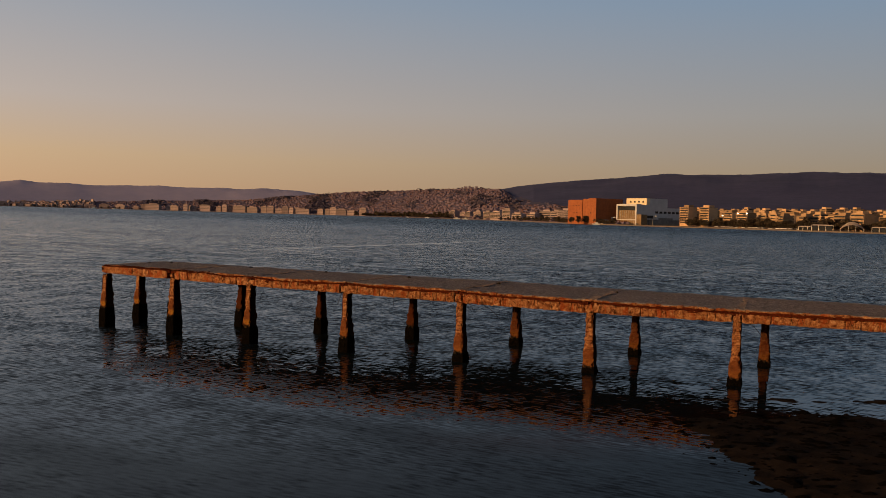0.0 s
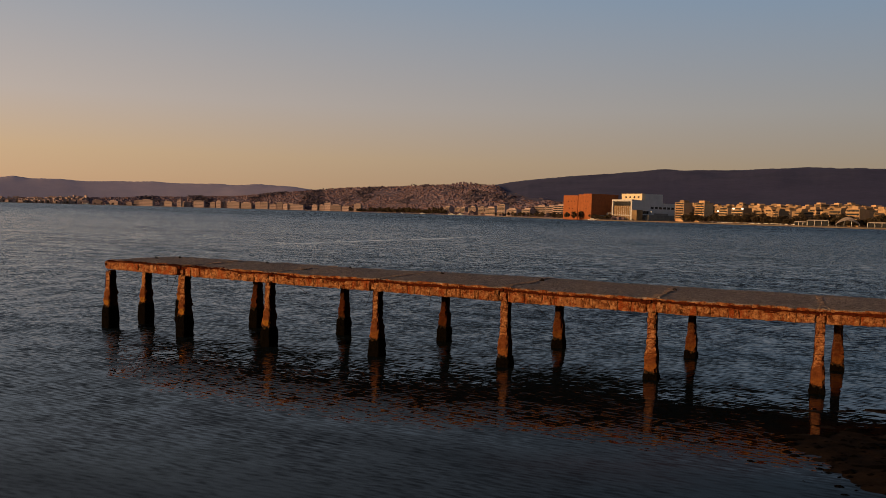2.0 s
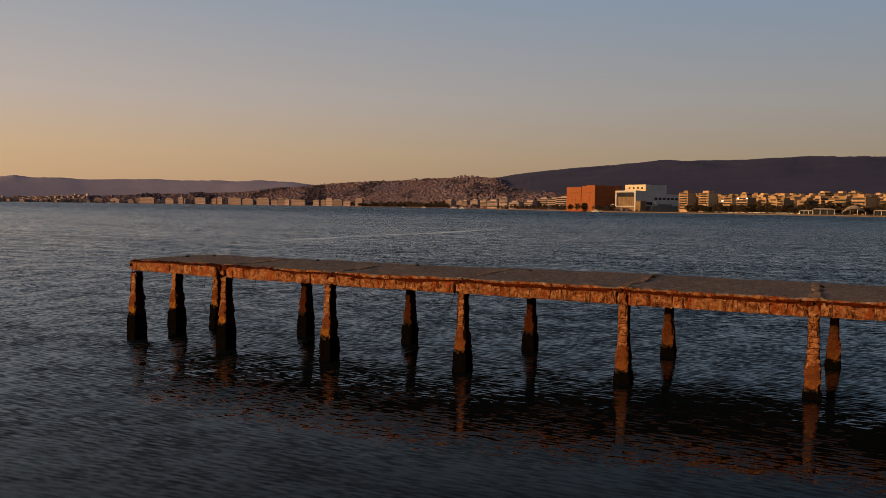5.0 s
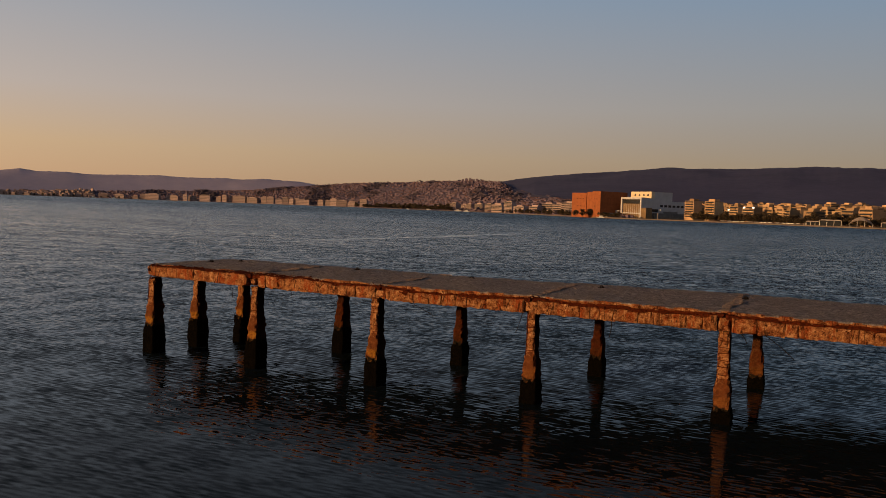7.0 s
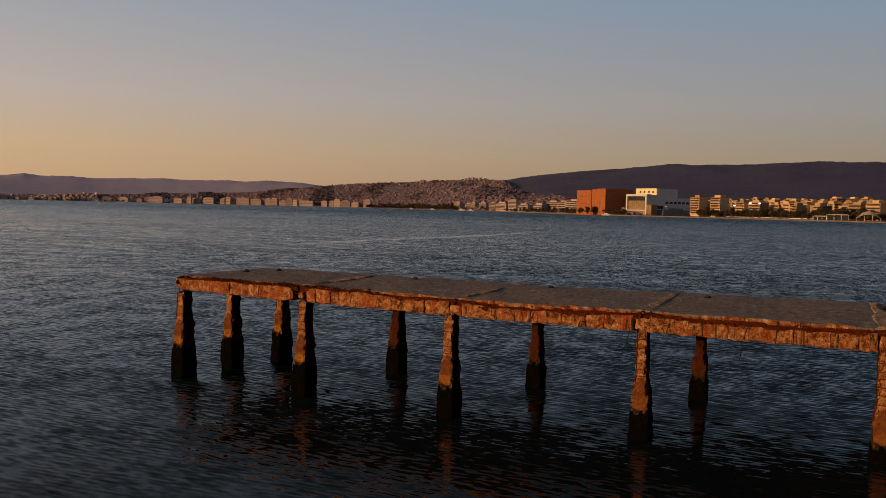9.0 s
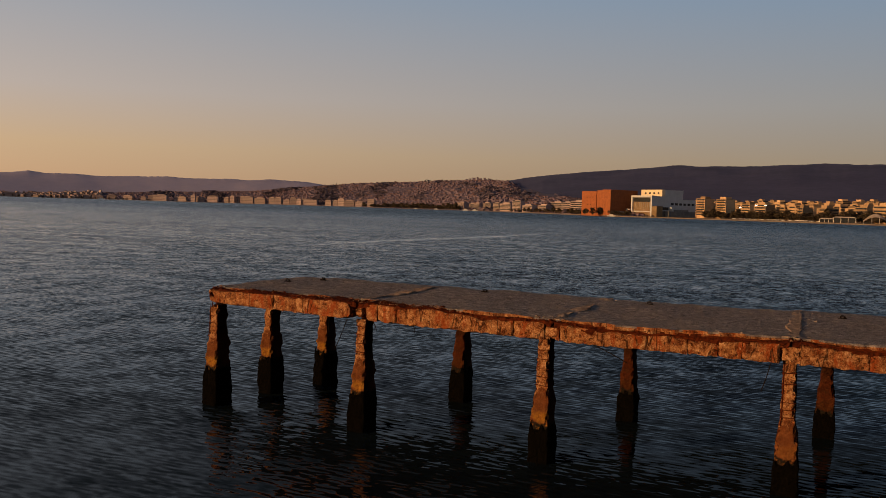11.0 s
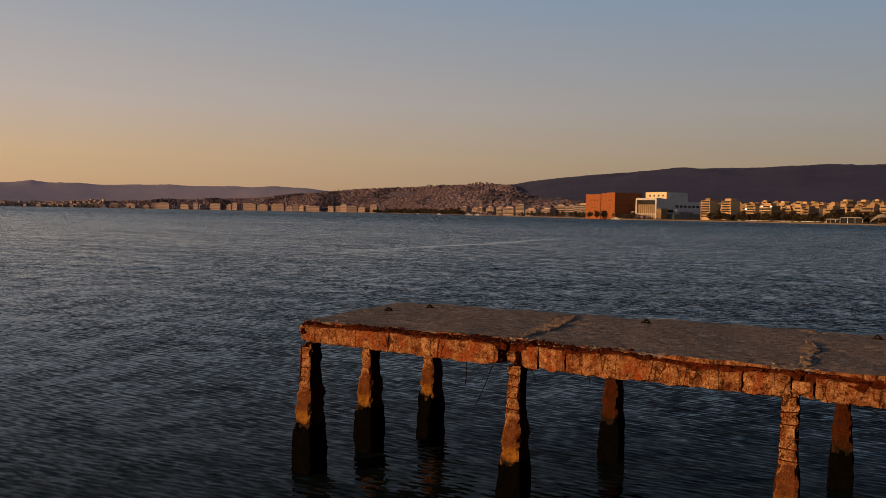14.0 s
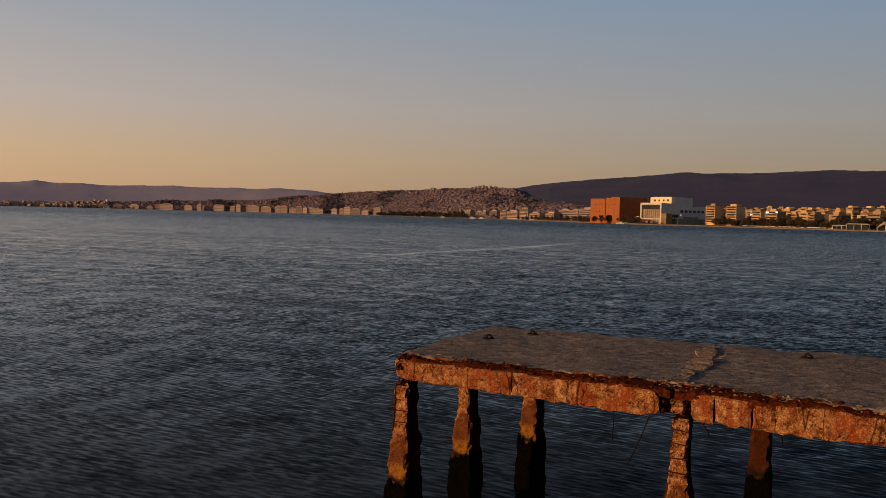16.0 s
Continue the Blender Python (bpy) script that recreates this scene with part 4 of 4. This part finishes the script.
# the long waterfront row
b = 43.0
while b > 28.5:
    row_d = SHORE(b) + rng.uniform(30, 80)
    w = rng.choice((18, 24, 30, 40, 55)) * rng.uniform(0.85, 1.15)
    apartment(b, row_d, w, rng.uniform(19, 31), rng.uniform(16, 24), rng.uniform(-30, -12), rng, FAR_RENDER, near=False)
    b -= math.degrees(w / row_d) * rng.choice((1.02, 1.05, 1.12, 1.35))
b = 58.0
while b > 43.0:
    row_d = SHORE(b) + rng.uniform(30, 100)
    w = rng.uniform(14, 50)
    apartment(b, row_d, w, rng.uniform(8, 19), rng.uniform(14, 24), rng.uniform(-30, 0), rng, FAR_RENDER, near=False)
    b -= math.degrees(w / row_d) * rng.uniform(1.2, 2.2)


def brick_hall():
    """The great brick concert hall: two plain blocks with a slot between; its corner points across the water."""
    p = bay(13.0, 1180)
    hall = tagged(new("brick_hall"), "massive plain red brick hall lit orange on one side", "concert hall")
    hall.matrix_world = pose(p.x, p.y, 1.5, 0, 0, 13.0 + 45)

    def add(name, mat, *dims):
        bm = bmesh.new()
        box(bm, *dims)
        return part(name, bm, mat, hall)

    add("main_block", BRICK, 0, 52, 0, 26, -1.2, 34)
    add("slot", BRICK, 1.6, 52, 26, 28, -1.2, 32)
    add("wing", BRICK, 0.6, 52, 28, 57, -1.2, 32.8)
    add("parapet", BRICK, -0.3, 52.3, -0.3, 15, 34.01, 35.0)
    for y, z in ((8, 24), (12, 24), (16, 24), (34, 24), (40, 24), (46, 24), (10, 14), (38, 14), (44, 14)):
        add("window", GLASS, -0.06, 0.9, y, y + 0.8, z, z + 1.2)
    add("loading_dock", GREYROOF, 8, 44, -7, -0.02, -1.2, 6)
    return hall


brick_hall()


def white_hall():
    """The modern hall beside it: a framed glass front towards the sun, a bright upper box, long shaded side wings."""
    p = bay(10.3, 1165)
    hall = tagged(new("white_hall"), "modern white hall with a framed bronze glass front", "concert hall")
    hall.matrix_world = pose(p.x, p.y, 1.5, 0, 0, 10.3 + 45)

    def add(name, mat, *dims, label=""):
        bm = bmesh.new()
        box(bm, *dims)
        return part(name, bm, mat, hall, label)

    add("glass_front", BRONZE, 0.8, 8, 2.6, 36.4, -1, 24.5, label="bronze glass front")
    add("dark_band", GLASS, 0.7, 1.0, 2.7, 36.3, 19.5, 24.4)
    for y in (0, 36.5):
        add("frame_post", WHITE, -1.2, 8, y, y + 2.5, -1.2, 28)
    add("frame_beam", WHITE, -1.2, 8, 2.52, 36.48, 25.4, 28)
    for k in range(8):
        add("mullion", WHITE, 0.45, 0.68, 6 + k * 3.8, 6.3 + k * 3.8, 0, 19)
    add("canopy", WHITE, -1.0, 0.4, 2.6, 36.4, 6.0, 7.2)
    # front slice of the box, its sunlit yellow painted into the colour
    add("upper_box", SUNLIT_WHITE, 20, 26, 3, 42, 0, 36.5)
    add("fly_tower", WHITE, 26.05, 60, 3, 42, 0, 36.3)
    for y in (8, 16, 24, 32):
        add("upper_window", GLASS, 19.92, 20.2, y, y + 3, 30.5, 33)
    add("side_wing", WHITE, 8.1, 32, 0, 36, -1.2, 27.5)
    add("long_wing", WHITE, 32.1, 86, 2, 36, -1.2, 24)
    add("roof_plant", GREYROOF, 40, 62, 8, 20, 24.01, 28)
    add("terrace", GREYROOF, 18, 92, -12, -0.05, -1.2, 7.5)
    add("upper_terrace", WHITE, 30, 70, -6, 1.9, 7.6, 13)
    for x in (36, 44, 52, 60, 68, 76):
        add("strip_window", GLASS, x, x + 5.5, 1.85, 2.2, 16, 19)
    add("strip_window", GLASS, 12, 30, -0.1, 0.3, 9, 13)
    add("slanted_stair", GREYROOF, 34, 60, -7.5, -6.1, 7.6, 10)
    add("entrance_box", BRONZE, -1.0, 10, -9, -0.1, -1, 14)
    add("low_portal", WHITE, -1, 2, 41, 49, 8.6, 9.6)
    add("portal_post", WHITE, -1, 2, 48.2, 49, -1.2, 8.58)
    return hall


white_hall()


def fortress(b):
    """Old walls and towers on the crest above the town."""
    p = bay(b, 4320)
    z = knots(TOWN_LINE)(b) * math.cos(radians(b - 24))
    fort = tagged(new("fortress"), "old stone fortress on the crest of the town hill", "fortress")
    fort.matrix_world = pose(p.x, p.y, z, 0, 0, b)
    for x, w, h in ((-45, 14, 9), (-28, 10, 13), (-10, 16, 17), (8, 10, 20), (22, 18, 15), (44, 12, 18), (60, 12, 10)):
        bm = bmesh.new()
        box(bm, x - w / 2, x + w / 2, -6, 6, 0, h)
        for k in range(3):
            box(bm, x - w / 2 + k * w / 2.6, x - w / 2 + k * w / 2.6 + w / 6, -6.2, 6.2, h, h + 2)
        part("tower", bm, OLDTOWN, fort)
    bm = bmesh.new()
    box(bm, -52, 66, -3, 3, 0, 7)
    part("curtain_wall", bm, OLDTOWN, fort)


fortress(22.0)


def tree(rng, b, d, height, spread):
    p = bay(b, d)
    plant = tagged(new("tree"), "dark evergreen tree on the promenade", "tree", "trees along the far shore")
    plant.matrix_world = pose(p.x, p.y, 1.5, 0, 0, rng.uniform(0, 360))
    part("trunk", tube([(0, 0, -0.6), (0.1, 0, height * 0.3), (0.05, 0.1, height * 0.75)], lambda s: 0.35 * (1 - 0.7 * s), 6), BARK, plant)
    bm = bmesh.new()
    for k in range(150):
        a, r, h = rng.uniform(0, 6.283), spread * rng.random() ** 0.6, rng.random()
        r *= 0.45 + 0.75 * math.sin(math.pi * min(1, 0.12 + h * 0.85))
        c = Vector((r * math.cos(a), r * math.sin(a), height * (0.22 + 0.78 * h)))
        s = rng.uniform(0.5, 1.1)
        v = [bm.verts.new(c + Vector((rng.gauss(0, s), rng.gauss(0, s), rng.gauss(0, s * 0.8)))) for _ in range(4)]
        for f in ((0, 1, 2), (0, 2, 3), (0, 3, 1), (1, 3, 2)):
            bm.faces.new([v[i] for i in f])
    part("crown", bm, LEAF, plant)
    return plant


rng = random.Random(8)
models = [tree(rng, 14.6 - 0.45 * k, 1180 + 5 * k, 8 + k % 3, 3.6 + 0.4 * (k % 2)) for k in range(5)]


def plant_row(b0, b1, count, near, far, low, high):
    for k in range(count):
        b = b0 + (b1 - b0) * (k + rng.uniform(-0.3, 0.3)) / count
        p, s = bay(b, SHORE(b) + rng.uniform(near, far)), 0.8 * rng.uniform(low, high)
        copy_thing(rng.choice(models), pose(p.x, p.y, 1.5, 0, 0, rng.uniform(0, 360)) @ Matrix.Diagonal((s, s, s * rng.uniform(0.85, 1.2), 1)))


plant_row(19.5, 14.0, 26, 25, 60, 0.8, 1.3)
plant_row(15.6, 11.6, 34, 16, 34, 0.6, 0.95)
plant_row(7.0, -13, 120, 22, 58, 0.95, 1.5)
plant_row(29.5, 23.0, 64, 15, 60, 1.4, 2.3)
plant_row(54, 43, 30, 10, 60, 0.9, 1.5)


def parked_car(b):
    p = bay(b, SHORE(b) + 9)
    car = tagged(new("car"), "small pale car parked on the promenade", "car", "cars parked along the far shore")
    car.matrix_world = pose(p.x, p.y, 1.56, 0, 0, b)
    bm = bmesh.new()
    v = box(bm, -2.1, 2.1, -0.85, 0.85, 0.3, 0.95)
    bmesh.ops.bevel(bm, geom=bm.edges[:], offset=0.12, segments=2, affect="EDGES")
    part("body", bm, PAINT, car)
    bm = bmesh.new()
    v = box(bm, -1.3, 1.2, -0.75, 0.75, 0.93, 1.5)
    for i in (1, 3):
        v[i].co.x += 0.45
    for i in (5, 7):
        v[i].co.x -= 0.3
    part("cabin", bm, GLASS, car)
    for x, y in itertools.product((-1.3, 1.3), (-0.8, 0.8)):
        bm = bmesh.new()
        bmesh.ops.create_cone(bm, cap_ends=True, segments=10, radius1=0.32, radius2=0.32, depth=0.2, matrix=pose(x, y, 0.32, 90, 0, 0))
        part("wheel", bm, RUBBER, car)


for k in range(16):
    parked_car(5.2 - 0.33 * k + 0.1 * math.sin(k * 5))


def floodlight(b, d, height):
    p = bay(b, d)
    mast = tagged(new("floodlight_mast"), "tall mast with a bright floodlight", "floodlight", "floodlights on the far shore")
    mast.matrix_world = pose(p.x, p.y, 1.5, 0, 0, b)
    part("mast", tube([(0, 0, -1), (0, 0, height)], lambda s: 0.3 - 0.15 * s, 8), GREYROOF, mast)
    bm = bmesh.new()
    box(bm, -1.2, 1.2, -0.4, 0.5, height - 0.5, height + 0.9)
    part("head", bm, GREYROOF, mast)
    bm = bmesh.new()
    box(bm, -1.0, 1.0, -0.5, -0.41, height - 0.3, height + 0.7)
    part("lamp", bm, GLOW, mast, "glowing white lamp")


for b, d, h in ((4.85, 1085, 14.0), (3.9, 1068, 17.0), (3.35, 1058, 17.0)):
    floodlight(b, d, h)


def street_lamp(b):
    p = bay(b, SHORE(b) + 12)
    ob = tagged(new("street_lamp"), "thin dark lamp post on the promenade", "street lamp", "lamp posts along the far shore")
    ob.matrix_world = pose(p.x, p.y, 1.55, 0, 0, b)
    part("post", tube([(0, 0, -0.3), (0, 0, 11)], lambda s: 0.16 - 0.07 * s, 6), DARKIRON, ob)
    bm = bmesh.new()
    box(bm, -0.9, 0.9, -0.2, 0.2, 10.9, 11.15)
    part("head", bm, DARKIRON, ob)


for k in range(12):
    street_lamp(11.5 - 2.0 * k)


def pavilion(b, width, height, tent):
    """A low seaside pavilion: slim posts under a broad roof, or a stretched canvas tent."""
    p = bay(b, SHORE(b) + 12)
    ob = tagged(new("pavilion"), "pale stretched canvas tent by the water" if tent else "low seaside pavilion with a flat pale roof", "pavilion", "pavilions on the far shore")
    ob.matrix_world = pose(p.x, p.y, 1.55, 0, 0, b)
    bm = bmesh.new()
    if tent:
        rows = []
        for s in np.linspace(-1, 1, 13):
            arch = height * (1 - 0.75 * s * s)
            rows.append([bm.verts.new((s * width / 2, y, max(0.3, arch * (1 - 0.35 * abs(y) / 6)))) for y in (-6, -3, 0, 3, 6)])
        for a, c in zip(rows, rows[1:]):
            for k in range(4):
                bm.faces.new((a[k], c[k], c[k + 1], a[k + 1]))
        bmesh.ops.solidify(bm, geom=bm.faces[:], thickness=0.15)
        part("canvas_roof", bm, CANVAS, ob)
    else:
        v = box(bm, -width / 2, width / 2, -5, 5, height - 0.9, height)
        for i in (1, 3, 5, 7):
            v[i].co.x, v[i].co.y = v[i].co.x * 0.75, v[i].co.y * 0.6
        part("roof", bm, CANVAS, ob)
        bm = bmesh.new()
        box(bm, -width * 0.42, width * 0.42, -3, 4, -0.3, height - 1.0)
        part("glazed_wall", bm, GLASS, ob)
    for x in (-0.46, -0.15, 0.15, 0.46):
        bm = bmesh.new()
        box(bm, x * width - 0.15, x * width + 0.15, -4.6, -4.3, -0.3, height - 0.95 if not tent else height * (1 - 3 * x * x) * 0.7)
        part("post", bm, PAINT, ob)


for row in ((-0.2, 14, 4.2, False), (-1.2, 22, 6.0, False), (-2.9, 22, 9.5, True), (-4.6, 20, 5.0, False), (-6.5, 22, 9.0, True)):
    pavilion(*row)


def boat(b, off, length):
    p = bay(b, SHORE(b) - off)
    ob = tagged(new("boat"), "small white boat moored off the far shore", "boat", "boats off the far shore")
    ob.matrix_world = pose(p.x, p.y, 0, 0, 0, b + 8)
    bm = bmesh.new()
    v = box(bm, -length / 2, length / 2, -length * 0.15, length * 0.15, -0.4, length * 0.13)
    for i in (0, 2, 4, 6):
        v[i].co.x, v[i].co.y = v[i].co.x * 0.8, v[i].co.y * 0.5
    part("hull", bm, PAINT, ob)
    bm = bmesh.new()
    box(bm, -length * 0.2, length * 0.15, -length * 0.1, length * 0.1, length * 0.131, length * 0.26)
    part("cabin", bm, PAINT, ob)


for row in ((24.6, 20, 16), (22.6, 25, 20), (22.0, 20, 18), (12.9, 10, 12), (26.0, 15, 12), (46, 30, 26), (44.8, 30, 20)):
    boat(*row)


def beacon_station(b):
    p = bay(b, 4660)
    ob = tagged(new("radar_station"), "tiny pale domes on the hill's ridge", "radar station")
    ob.matrix_world = pose(p.x, p.y, knots(WOOD_LINE)(b) * math.cos(radians(b - 24)) - 3, 0, 0, b)
    for x in (-8, 6, 14):
        bm = bmesh.new()
        bmesh.ops.create_uvsphere(bm, u_segments=10, v_segments=6, radius=5, matrix=Matrix.Translation((x, 0, 7)))
        part("dome", bm, PAINT, ob)


beacon_station(6.1)


# ---- weed washed up on the bar and the beach ----
def weed():
    rng, bm = random.Random(4), bmesh.new()
    for k in range(1600):
        if k % 3 == 0:
            x, y = rng.uniform(19, 27), rng.uniform(-8, -1)
        else:
            x, y = rng.uniform(21, 29), rng.uniform(-11, 0)
        s, along = 0.62 * x - 0.78 * y, 0.78 * x + 0.62 * y
        z = bed(x, y)
        if z < -0.05 or along < 8.5:
            continue
        r = rng.uniform(0.02, 0.08) if k % 5 else rng.uniform(0.08, 0.2)
        top = bm.verts.new((x + rng.uniform(-0.03, 0.03), y, z + r * rng.uniform(0.15, 0.4)))
        n, ring = 6, []
        for i in range(n):
            a = 2 * math.pi * i / n
            q = r * rng.uniform(0.6, 1.4)
            ring.append(bm.verts.new((x + q * math.cos(a) * 1.4, y + q * math.sin(a), z - 0.02)))
        for i in range(n):
            bm.faces.new((ring[i], ring[(i + 1) % n], top))
    tagged(new("washed_up_weed", mesh_of(bm, "washed_up_weed", MUSSEL)), "black clumps of weed washed up on the sand", "seaweed", kind="stuff")


weed()
